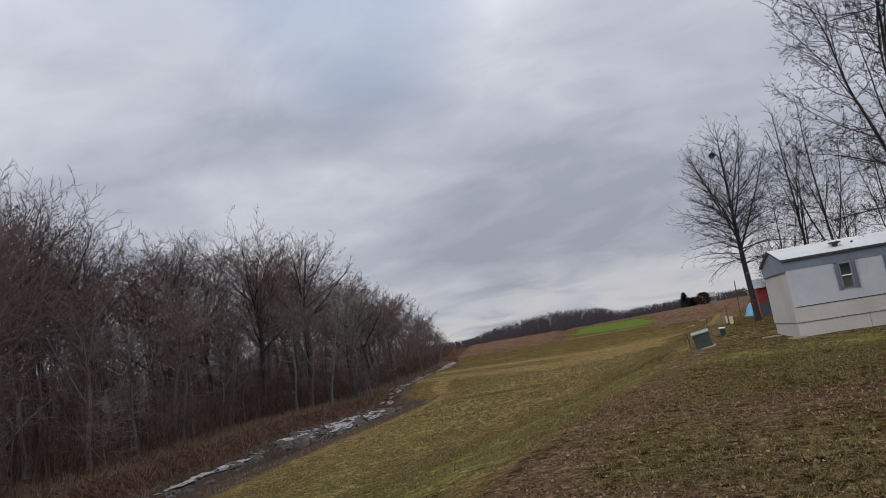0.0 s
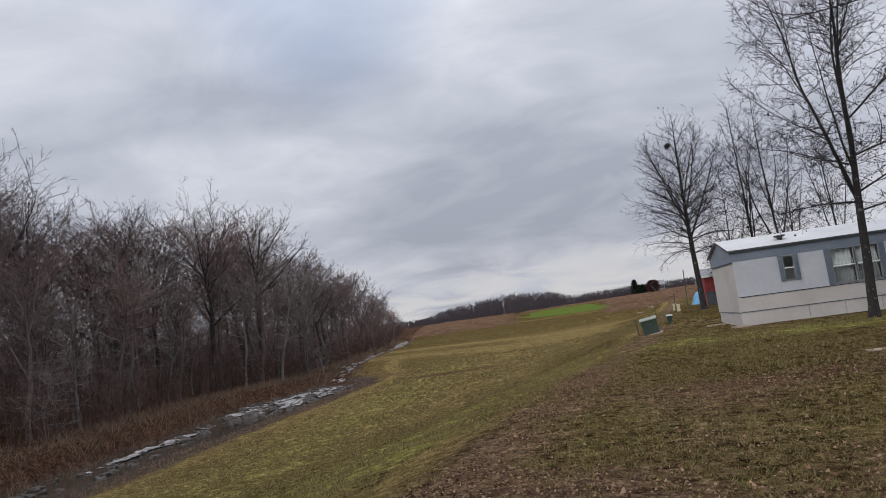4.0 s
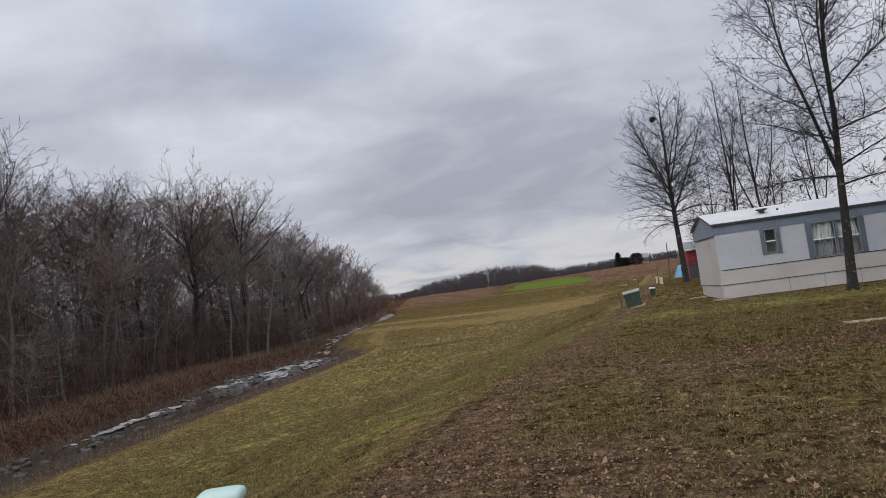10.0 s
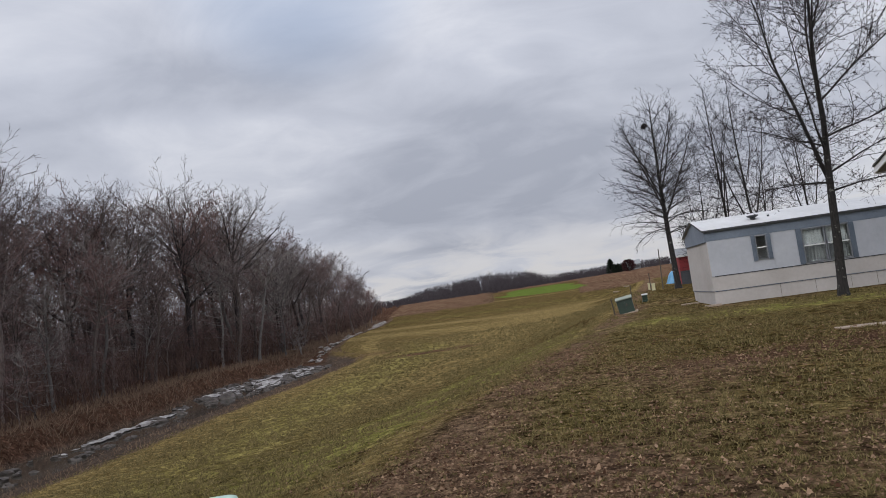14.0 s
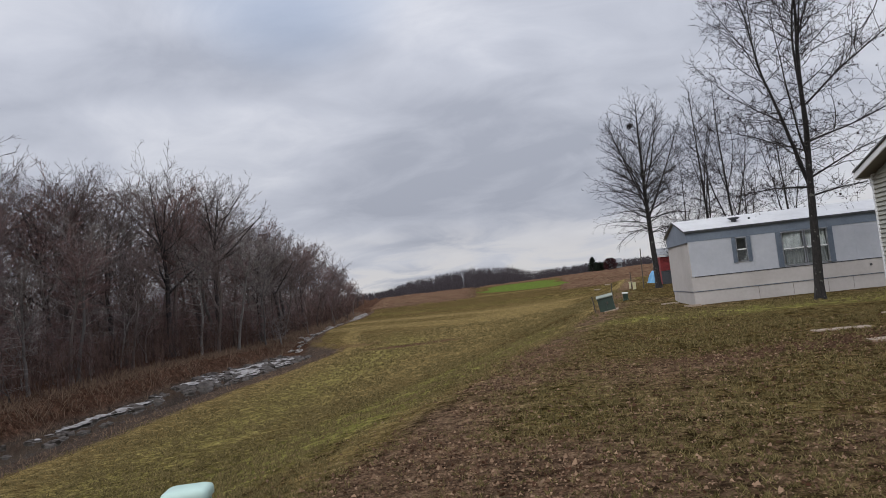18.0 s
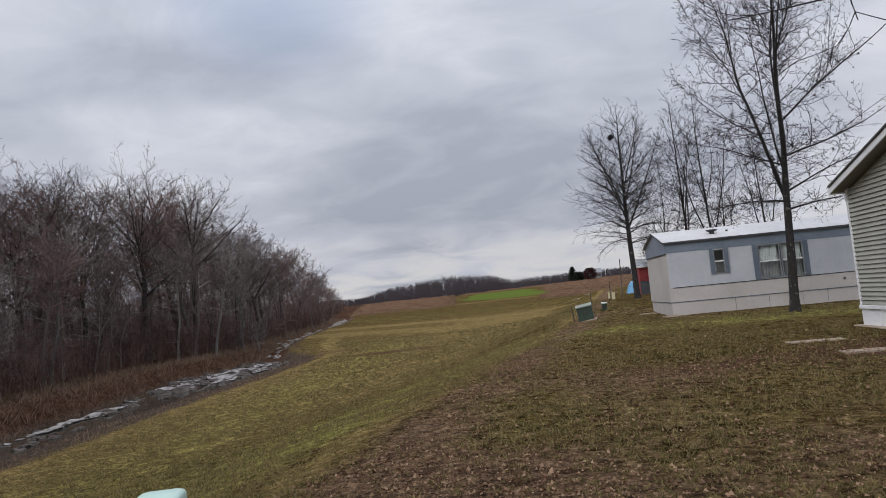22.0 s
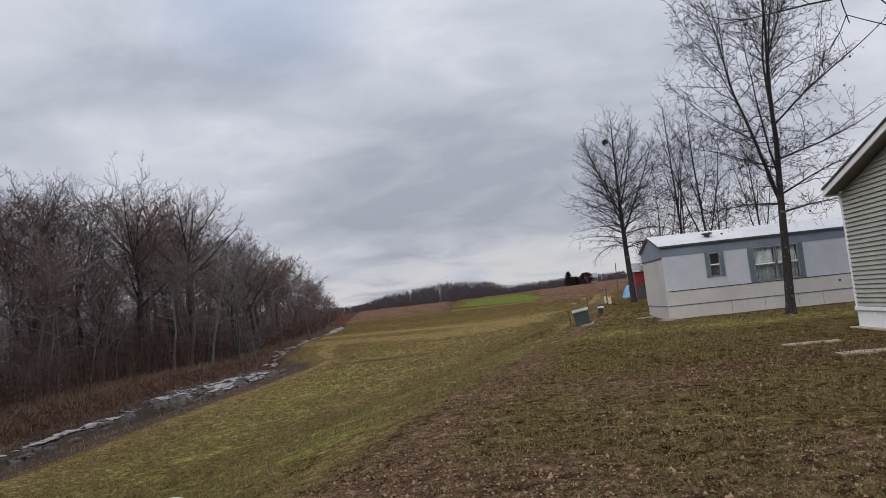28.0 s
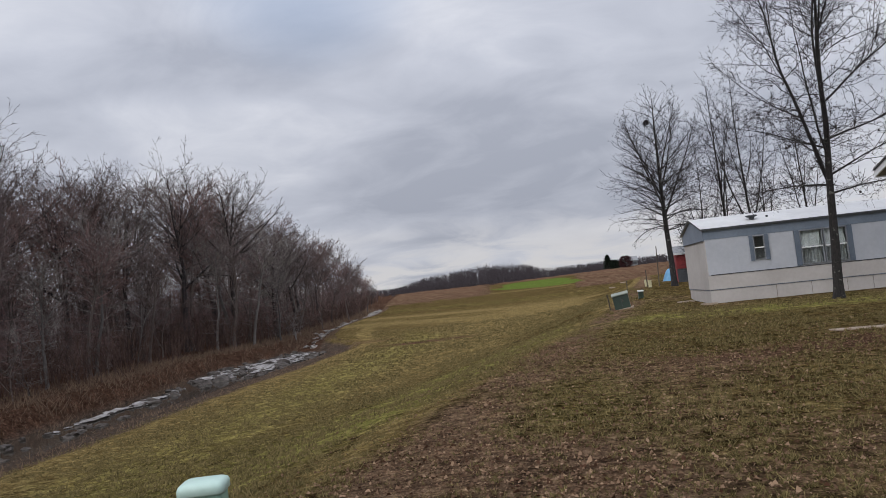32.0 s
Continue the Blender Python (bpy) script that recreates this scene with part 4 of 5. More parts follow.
M_INSIDE = speckled("pale_room_wall", (0.36, 0.36, 0.37), (0.48, 0.48, 0.49), 1, 0.9)
M_CONCRETE = speckled("pale_concrete", (0.22, 0.165, 0.125), (0.40, 0.32, 0.25), 2.5, 0.9, bump=0.4)


def glass_material():
    m = Mat("window_glass", 0.03)
    m.color((0.85, 0.9, 0.9))
    m.bsdf.inputs["Transmission Weight"].default_value = 1.0
    m.bsdf.inputs["IOR"].default_value = 1.45
    return m.mat


M_GLASS = glass_material()


def sash_window(parent, x0, x1, z0, z1, y, blinds):
    """A two-sash window in a wall that faces -y; a part with its own pieces."""
    frame_w = 0.028
    fr = Shape()
    for a, b, c, d in ((x0, x1, z1 - frame_w, z1), (x0, x1, z0, z0 + frame_w), (x0, x0 + frame_w, z0 + frame_w, z1 - frame_w), (x1 - frame_w, x1, z0 + frame_w, z1 - frame_w)):
        fr.box(a, b, y - 0.035, y + 0.05, c, d)
    win = wpart("window", fr, M_FRAME, parent, "grey two-sash window with a white meeting rail", bevel=0.006)
    mid = (z0 + z1) / 2
    wpart("meeting_rail", Shape().box(x0 + frame_w, x1 - frame_w, y - 0.025, y + 0.03, mid - 0.022, mid + 0.022), M_VINYL, win, bevel=0.005)
    for name, a, b, yy in (("upper_pane", mid + 0.025, z1 - frame_w, y + 0.018), ("lower_pane", z0 + frame_w, mid - 0.025, y + 0.005)):
        pane = wpart(name, Shape().box(x0 + frame_w, x1 - frame_w, yy, yy + 0.004, a, b), M_GLASS, win)
        pane.visible_shadow = False
    if blinds:
        sh, n = Shape(), 26
        z_low = mid - 0.06 if blinds > 1 else mid
        for i in range(n + 1):
            x = x0 + 0.03 + (x1 - x0 - 0.06) * i / n
            yy = y + 0.11 + 0.03 * math.sin(i * 2.1) + 0.02 * math.sin(i * 0.7 + x0)
            sh.v += [(x, yy, z_low + 0.10 * math.sin(i * 0.31 + 2 * x0) ** 2), (x + 0.05 * math.sin(i * 0.9), yy + 0.02 * math.sin(i * 1.3), z1 - 0.02)]
        sh.f = [(2 * i, 2 * i + 2, 2 * i + 3, 2 * i + 1) for i in range(n)]
        wpart("curtain", sh, M_CURTAIN, win, "white gathered curtain", smooth=True)
        low = Shape()
        for i in range(n + 1):
            x = x0 + 0.03 + (x1 - x0 - 0.06) * i / n
            yy = y + 0.17 + 0.015 * math.sin(i * 1.7 + x0)
            low.v += [(x, yy, z0 + 0.03), (x, yy + 0.01, z_low + 0.14)]
        low.f = [(2 * i, 2 * i + 2, 2 * i + 3, 2 * i + 1) for i in range(n)]
        wpart("sheer_curtain", low, M_SHEER, win, "grey sheer curtain", smooth=True)
    return win


def mobile_home():
    X0, X1, Y0, Y1 = 5.92, 19.6, 28.0, 32.0
    BASE, SKIRT, RAIL, BAND, EAVE, RIDGE = 0.05, 0.67, 1.24, 2.61, 3.02, 3.56
    ym = (Y0 + Y1) / 2
    home = thing("mobile_home", (X0, Y0, BASE), "white single-wide mobile home with slate-blue band, shutters and skirting", "mobile home")
    small, large = (7.70, 8.10, 1.66, 2.57), ((9.37, 10.17, 1.30, 2.58), (10.21, 11.02, 1.30, 2.58))
    holes = [small, (9.37, 11.02, 1.30, 2.58)]
    # front wall round its windows
    wall = Shape()
    xs = sorted({X0 + 0.02, X1, *[h[0] for h in holes], *[h[1] for h in holes]})
    for a, b in zip(xs, xs[1:]):
        hole = next((h for h in holes if h[0] <= a and b <= h[1]), None)
        if hole:
            wall.box(a, b, Y0 + 0.012, Y0 + 0.1, SKIRT, hole[2]).box(a, b, Y0 + 0.012, Y0 + 0.1, hole[3], EAVE)
        else:
            wall.box(a, b, Y0 + 0.012, Y0 + 0.1, SKIRT, EAVE)
    wall.box(X0 + 0.02, X1, Y1 - 0.1, Y1 - 0.01, SKIRT, EAVE).box(X1 - 0.1, X1, Y0 + 0.1, Y1 - 0.1, SKIRT, EAVE)
    wall.box(X0 + 0.02, X0 + 0.1, Y0 + 0.1, Y1 - 0.1, SKIRT, EAVE)
    wpart("wall", wall, M_WHITE, home)
    wpart("floor_deck", Shape().box(X0 + 0.03, X1, Y0 + 0.1, Y1 - 0.1, SKIRT + 0.02, SKIRT + 0.1), M_INSIDE, home)
    wpart("partition", Shape().box(X0 + 0.1, X1 - 0.1, Y0 + 0.75, Y0 + 0.8, SKIRT + 0.1, EAVE - 0.02), M_INSIDE, home)
    # ribbed siding panels between rail and band
    step, gap = 0.405, 0.0025
    x = X0
    while x < X1 - 0.05:
        a, b = x, min(x + step, X1)
        spans = [(a, b)]
        for h in holes:
            out = []
            for p, q in spans:
                if q <= h[0] - 0.19 or p >= h[1] + 0.19:
                    out.append((p, q))
                else:
                    out += [(p, h[0] - 0.19)] if p < h[0] - 0.22 else []
                    out += [(h[1] + 0.19, q)] if q > h[1] + 0.22 else []
            spans = out
        for p, q in spans:
            sh = Shape()
            sh.box(p, q - gap, Y0 - 0.004, Y0 + 0.01, RAIL + 0.015, BAND)
            for k in (0.33, 0.66):
                c = p + (q - p) * k
                sh.box(c - 0.012, c + 0.012, Y0 - 0.007, Y0 - 0.0045, RAIL + 0.02, BAND - 0.005)
            wpart("siding_panel", sh, M_WHITE, home)
        x += step
    y = Y0
    # end wall in the skirting's warm white: its lit tone put into the colour
    for k in range(10):
        wpart("siding_panel", Shape().box(X0 - 0.004, X0 + 0.018, y + 0.004, y + 0.396, SKIRT + 0.02, BAND - 0.02), M_SKIRT, home)
        y += 0.4
    wpart("lower_wall_panel", Shape().box(X0, X1, Y0 - 0.006, Y0 + 0.01, SKIRT + 0.02, RAIL - 0.012), M_SKIRT, home)
    wpart("rail", Shape().box(X0 + 0.12, X1, Y0 - 0.022, Y0 - 0.001, RAIL - 0.014, RAIL + 0.014), M_TRIM_DARK, home, "thin dark rail")
    wpart("band", Shape().box(X0 - 0.012, X1, Y0 - 0.016, Y0 + 0.01, BAND, EAVE), M_BLUE, home, "slate-blue band under the eave")
    gable = Shape().prism([(Y0 - 0.01, BAND - 0.02), (Y1, BAND - 0.02), (Y1, EAVE), (ym, RIDGE - 0.03), (Y0 - 0.01, EAVE)], 0, X0 - 0.03, X0 + 0.018)
    wpart("gable", gable, M_BLUE, home, "slate-blue gable end")
    wpart("gable_trim", Shape().box(X0 - 0.045, X0 + 0.01, Y0 - 0.03, Y1, BAND - 0.045, BAND - 0.015), M_TRIM_DARK, home)
    wpart("corner_trim", Shape().box(X0 - 0.012, X0 + 0.03, Y0 - 0.014, Y0 + 0.03, SKIRT, BAND - 0.05), M_SKIRT, home, bevel=0.004)
    # low roof, slightly rounded
    top = [(Y0 - 0.09, EAVE + 0.012)] + [(Y0 - 0.09 + (ym - Y0 + 0.09) * t, EAVE + 0.012 + (RIDGE - EAVE) * (1 - (1 - t) ** 1.06)) for t in (0.25, 0.5, 0.75, 1.0)]
    top += [(2 * ym - a, b) for a, b in reversed(top[:-1])]
    ring = top + [(a, b - 0.05) for a, b in reversed(top)]
    roof = wpart("roof", Shape().prism(ring, 0, X0 - 0.10, X1 + 0.1), M_ROOF, home, "low white coated metal roof")
    wpart("eave_edge", Shape().box(X0 - 0.10, X1 + 0.1, Y0 - 0.105, Y0 - 0.092, EAVE - 0.062, EAVE + 0.008), M_TRIM_DARK, roof, "dark drip edge")
    wpart("rake_edge", Shape().prism([(a, b + 0.004) for a, b in top] + [(a, b - 0.055) for a, b in reversed(top)], 0, X0 - 0.118, X0 - 0.102), M_TRIM_DARK, roof, "dark gable edge")
    vent = Shape().tube([(7.95, 28.72, 3.1), (7.95, 28.72, 3.33)], [0.10, 0.10], 12)
    vent.tube([(7.95, 28.72, 3.33), (7.95, 28.72, 3.38), (7.95, 28.72, 3.41)], [0.14, 0.23, 0.21], 14)
    vent.tube([(7.95, 28.72, 3.12), (7.95, 28.72, 3.225)], [0.21, 0.13], 14)
    wpart("roof_vent", vent, M_TRIM_DARK, home, "dark capped roof vent")
    wpart("vent_pipe", Shape().tube([(8.58, 28.9, 3.15), (8.58, 28.9, 3.36)], [0.045, 0.045], 10), M_TRIM_DARK, home)
    # skirting panels of uneven width
    rnd = random.Random(12)
    x = X0 + 0.02
    while x < X1:
        w = rnd.choice((0.6, 0.9, 1.25, 2.4))
        wpart("skirting_panel", Shape().box(x, min(x + w, X1) - 0.012, Y0 + 0.01, Y0 + 0.03, BASE, SKIRT - 0.012), M_SKIRT, home, bevel=0.004)
        x += w
    y = Y0 + 0.04
    for w in (1.3, 1.3, 1.3):
        wpart("skirting_panel", Shape().box(X0 + 0.02, X0 + 0.04, y, y + w - 0.012, BASE, SKIRT - 0.012), M_SKIRT, home, bevel=0.004)
        y += w
    wpart("skirting_rail", Shape().box(X0, X1, Y0 - 0.012, Y0 + 0.012, SKIRT - 0.008, SKIRT + 0.012).box(X0 + 0.002, X0 + 0.02, Y0 + 0.02, Y1, SKIRT - 0.008, SKIRT + 0.012), M_SHUTTER, home, "grey seam above the skirting")
    # windows and shutters
    sash_window(home, *small, Y0, 0)
    for w in large:
        sash_window(home, *w, Y0, 2)
    for a, b, c, d in ((7.55, 7.69, 1.63, 2.60), (8.11, 8.25, 1.63, 2.60), (9.17, 9.355, 1.27, 2.605), (11.035, 11.22, 1.27, 2.605)):
        sh = wpart("shutter", Shape().box(a, b, Y0 - 0.036, Y0 - 0.006, c, d), M_SHUTTER, home, bevel=0.006)
        n = int((d - c - 0.1) / 0.055)
        for k in range(n):
            z = c + 0.06 + k * 0.055
            wpart("louvre", Shape().box(a + 0.03, b - 0.03, Y0 - 0.046, Y0 - 0.037, z, z + 0.028), M_SHUTTER, sh)
    wpart("outlet_cover", Shape().box(12.36, 12.44, Y0 - 0.05, Y0 - 0.008, 0.98, 1.06), M_TRIM_DARK, home, bevel=0.008)


mobile_home()


# ---- house with clapboard gable ----
M_CLAP = speckled("beige_clapboard", (0.28, 0.275, 0.235), (0.36, 0.355, 0.305), 1.4, 0.55, bump=0.06)
# brown-grey soffit tone has the shade under the eave put into it
M_SOFFIT = speckled("shade_toned_soffit", (0.16, 0.15, 0.135), (0.22, 0.205, 0.185), 2, 0.7)
M_SHINGLE = speckled("dark_shingle", (0.04, 0.04, 0.042), (0.09, 0.088, 0.085), 6, 0.95, bump=0.5)


def gable_house():
    XW, YA, YB = 7.82, 17.0, 8.4
    BASE, SILL, EAVE = 0.02, 0.60, 3.26
    ym, slope = (YA + YB) / 2, 0.288
    house = thing("house", (XW, YA, BASE), "beige clapboard house with white skirting and an open-eaved gable", "house")
    wpart("wall", Shape().prism([(YB + 0.03, SILL), (YA - 0.03, SILL), (YA - 0.03, EAVE), (ym, EAVE + slope * (YA - ym)), (YB + 0.03, EAVE)], 0, XW + 0.03, 20.0), M_CLAP, house)
    z, step = SILL + 0.01, 0.101
    top = EAVE + slope * (YA - ym)
    while z < top - 0.05:
        inset = 0 if z < EAVE - 0.1 else (z + step - EAVE) / slope
        a, b = YB + 0.08 + max(inset, 0), YA - 0.08 - max(inset, 0)
        if b - a > 0.2:
            wpart("clapboard", Shape().prism([(XW - 0.034, z), (XW + 0.028, z), (XW + 0.028, z + step), (XW + 0.006, z + step), (XW + 0.002, z + step - 0.004)], 1, a, b), M_CLAP, house)
        z += step
    for y in (YA, YB + 0.09):
        wpart("corner_post", Shape().box(XW - 0.03, XW + 0.07, y - 0.085, y, SILL - 0.02, EAVE + 0.03), M_VINYL, house, "white corner post", bevel=0.006)
    wpart("skirt_rail", Shape().box(XW - 0.05, XW + 0.03, YB, YA + 0.02, SILL - 0.09, SILL), M_VINYL, house, "white rail above the skirting", bevel=0.01)
    y = YA
    while y > YB + 0.1:
        wpart("skirting_panel", Shape().box(XW - 0.012, XW + 0.02, y - 0.395, y - 0.004, BASE, SILL - 0.09), M_VINYL, house, bevel=0.006)
        y -= 0.4
    wpart("footing", Shape().box(XW - 0.16, XW + 0.3, YB - 0.1, YA + 0.16, BASE - 0.1, BASE + 0.125), M_CONCRETE, house, "pale concrete footing", bevel=0.015)
    # roof with rake overhang
    over, lap = 0.32, 0.10
    for s in (1, -1):
        end = YA + lap if s > 0 else YB - lap
        rise = lambda y: EAVE + slope * ((YA - y) if s > 0 else (y - YB))
        pts = [(end, rise(end)), (ym, rise(ym))]
        slab = wpart("roof_slope", Shape().prism([(pts[0][0], pts[0][1] + 0.14), (pts[1][0], pts[1][1] + 0.14), (pts[1][0], pts[1][1] + 0.18), (pts[0][0], pts[0][1] + 0.18)], 0, XW - over - 0.03, 20.3), M_SHINGLE, house, "dark shingled roof slope")
        wpart("rake_board", Shape().prism([(pts[0][0], pts[0][1] - 0.0), (pts[1][0], pts[1][1] - 0.0), (pts[1][0], pts[1][1] + 0.138), (pts[0][0], pts[0][1] + 0.138)], 0, XW - over, XW - over + 0.03), M_VINYL, slab, "white rake board")
        wpart("soffit", Shape().prism([(pts[0][0], pts[0][1] + 0.005), (pts[1][0], pts[1][1] + 0.005), (pts[1][0], pts[1][1] + 0.03), (pts[0][0], pts[0][1] + 0.03)], 0, XW - over + 0.032, 20.0), M_SOFFIT, slab, "brown-grey soffit darkened for the eave shade")
    wpart("fascia", Shape().box(XW - over, 20.2, YA + lap + 0.004, YA + lap + 0.03, EAVE - slope * lap - 0.03, EAVE - slope * lap + 0.13), M_VINYL, house)


gable_house()


# ---- slabs and planks on the lawn ----
def slab(name, x, y, w, d, h, turn, label, mat, seed):
    rnd = random.Random(seed)
    root = Shape()
    n = 7
    ring = [(-w / 2 + w * i / n, -d / 2 + rnd.uniform(-0.012, 0.012)) for i in range(n + 1)] + [(w / 2 - w * i / n, d / 2 + rnd.uniform(-0.012, 0.012)) for i in range(n + 1)]
    root.prism(ring, 2, -0.06, h)
    ob = tagged(new(name, root.mesh(name, mat, bevel=0.008)), label, "slab", "loose slabs in the yard")
    ob.matrix_world = pose(x, y, height(x, y), 0, 0, turn)


slab("paving_slab", 5.78, 14.65, 1.05, 0.34, 0.02, -4, "weathered pale concrete slab set in bare soil", M_CONCRETE, 1)
slab("paving_slab", 6.15, 12.5, 1.6, 0.34, 0.02, -3, "weathered pale concrete slab set in bare soil", M_CONCRETE, 2)
slab("splash_block", 5.45, 30.6, 0.62, 0.4, 0.05, 20, "small pale concrete block beside the skirting", M_CONCRETE, 3)
slab("splash_block", 5.78, 27.75, 0.55, 0.3, 0.05, 8, "small pale concrete block beside the skirting", M_CONCRETE, 4)


# ---- utility boxes ----
M_PAD_GREEN = speckled("dark_green_enamel", (0.011, 0.026, 0.017), (0.022, 0.043, 0.028), 2, 0.45, bump=0.04)
M_PAD_LID = speckled("pale_green_enamel", (0.15, 0.18, 0.14), (0.24, 0.26, 0.21), 2, 0.5, bump=0.04)
M_MINT = speckled("mint_green_plastic", (0.21, 0.36, 0.29), (0.26, 0.42, 0.345), 3, 0.4, bump=0.03)
M_MINT_TOP = speckled("pale_mint_plastic", (0.36, 0.50, 0.44), (0.43, 0.57, 0.51), 3, 0.4, bump=0.03)
M_STEEL = speckled("weathered_steel", (0.035, 0.028, 0.022), (0.09, 0.07, 0.055), 6, 0.7, bump=0.2)
M_WOOD = speckled("weathered_post", (0.06, 0.048, 0.04), (0.13, 0.11, 0.09), 4, 0.9, bump=0.4)
M_YELLOW = speckled("faded_yellow_plastic", (0.50, 0.47, 0.28), (0.62, 0.58, 0.38), 3, 0.6)


def transformer():
    x, y = 2.92, 31.0
    z = height(x, y)
    t = thing("transformer_box", (x, y, z), "dark green pad-mounted transformer on a concrete pad, slightly tilted", "transformer", turn=-6)
    t.rotation_euler[1] = radians(-9)
    part("pad", Shape().box(-0.45, 0.45, -0.45, 0.45, -0.2, 0.03), M_CONCRETE, t, "pale concrete pad", bevel=0.02)
    part("cabinet", Shape().prism([(-0.34, 0.032), (0.36, 0.032), (0.36, 0.68), (-0.30, 0.60)], 0, -0.33, 0.33), M_PAD_GREEN, t, bevel=0.015)
    part("lid", Shape().prism([(-0.35, 0.598), (0.38, 0.684), (0.38, 0.735), (-0.35, 0.645)], 0, -0.36, 0.36), M_PAD_LID, t, "paler lid", bevel=0.015)
    part("door_seam", Shape().box(-0.006, 0.006, -0.374, -0.352, 0.11, 0.55), M_TRIM_DARK, t)
    part("latch", Shape().box(0.03, 0.09, -0.40, -0.35, 0.33, 0.42), M_STEEL, t, bevel=0.006)


transformer()


def post(name, x, y, h, r, lean, label, mat, category="post", sides=8):
    sh = Shape().tube([(0, 0, -0.2), (lean * h * 0.5, 0, h * 0.5), (lean * h, 0, h)], [r, r, r * 0.92], sides)
    ob = tagged(new(name, sh.mesh(name, mat)), label, category)
    ob.matrix_world = pose(x, y, height(x, y))
    return ob


post("marker_stake", 2.36, 30.6, 0.72, 0.026, -0.14, "rusty steel stake leaning beside the transformer", M_STEEL)
post("marker_stake", 3.25, 31.9, 1.1, 0.02, 0.02, "thin steel stake behind the transformer", M_STEEL)
post("utility_post", 6.86, 47.0, 2.6, 0.032, 0.03, "slim weathered wooden utility post", M_WOOD)
post("marker_stake", 6.3, 48.5, 1.15, 0.03, 0.0, "short dark stake beside the yellow marker posts", M_STEEL)


def marker(x, y, h):
    m = thing("cable_marker", (x, y, height(x, y)), "faded yellow plastic cable marker post", "marker post", "cable markers")
    part("body", Shape().box(-0.10, 0.10, -0.07, 0.07, -0.1, h), M_YELLOW, m, bevel=0.02)
    part("cap", Shape().box(-0.115, 0.115, -0.085, 0.085, h + 0.001, h + 0.06), M_YELLOW, m, bevel=0.02)


marker(6.56, 51.0, 0.42)
marker(6.28, 47.0, 0.40)


def meter_pedestal():
    x, y = 4.07, 34.0
    m = thing("meter_pedestal", (x, y, height(x, y)), "low dark green meter pedestal with a white lid", "pedestal")
    part("base", Shape().box(-0.13, 0.13, -0.11, 0.11, -0.1, 0.05), M_PAD_GREEN, m, "dark base", bevel=0.02)
    part("cabinet", Shape().box(-0.115, 0.115, -0.10, 0.10, 0.051, 0.30), M_PAD_GREEN, m, bevel=0.02)
    part("lid", Shape().box(-0.14, 0.14, -0.12, 0.12, 0.301, 0.37), M_VINYL, m, bevel=0.03)


meter_pedestal()


def telecom_pedestal():
    x, y = -1.93, 3.5
    z = height(x, y)
    p = thing("telecom_pedestal", (x, y, z), "mint-green plastic telecom pedestal with a domed lid", "pedestal", turn=14)
    top = 0.75 - z

    def ring(w, d, r, zz, n=5):
        out = []
        for cx, cy, a0 in ((w - r, d - r, 0), (-w + r, d - r, 90), (-w + r, -d + r, 180), (w - r, -d + r, 270)):
            for k in range(n):
                a = radians(a0 + 90 * k / (n - 1))
                out.append((cx + r * math.cos(a), cy + r * math.sin(a), zz))
        return out

    def loft(rings):
        sh, n = Shape(), len(rings[0])
        sh.v = [v for r in rings for v in r]
        sh.f = [(i * n + k, i * n + (k + 1) % n, (i + 1) * n + (k + 1) % n, (i + 1) * n + k) for i in range(len(rings) - 1) for k in range(n)]
        sh.f += [tuple(range(n - 1, -1, -1)), tuple(range((len(rings) - 1) * n, len(rings) * n))]
        sh.n = len(sh.v)
        return sh

    part("body", loft([ring(0.107, 0.090, 0.028, -0.12), ring(0.107, 0.090, 0.028, top - 0.065)]), M_MINT, p, smooth=False)
    part("lid", loft([ring(0.116, 0.100, 0.030, top - 0.064), ring(0.120, 0.104, 0.032, top - 0.058), ring(0.120, 0.104, 0.032, top - 0.030), ring(0.114, 0.097, 0.034, top - 0.012), ring(0.096, 0.080, 0.034, top - 0.002), ring(0.05, 0.04, 0.02, top)]), M_MINT_TOP, p, "paler domed lid", smooth=True)
    part("seam", Shape().box(-0.035, -0.029, -0.094, -0.0895, 0.05, top - 0.066), M_PAD_GREEN, p)
    part("base_flange", loft([ring(0.15, 0.125, 0.04, -0.1), ring(0.15, 0.125, 0.04, 0.03)]), M_MINT, p)


telecom_pedestal()


# ---- far yard: shed, tarp, distant things ----
M_RED = speckled("red_barn_paint", (0.20, 0.022, 0.028), (0.30, 0.04, 0.042), 1.5, 0.7, bump=0.1)
M_GREY_METAL = speckled("grey_roof_metal", (0.14, 0.145, 0.15), (0.23, 0.235, 0.24), 1.5, 0.5)
M_DARK_GREY = speckled("dark_grey_panel", (0.045, 0.05, 0.058), (0.085, 0.09, 0.10), 1.5, 0.6)
M_TARP = speckled("blue_tarp", (0.06, 0.20, 0.36), (0.14, 0.34, 0.52), 1.2, 0.5, bump=0.4)


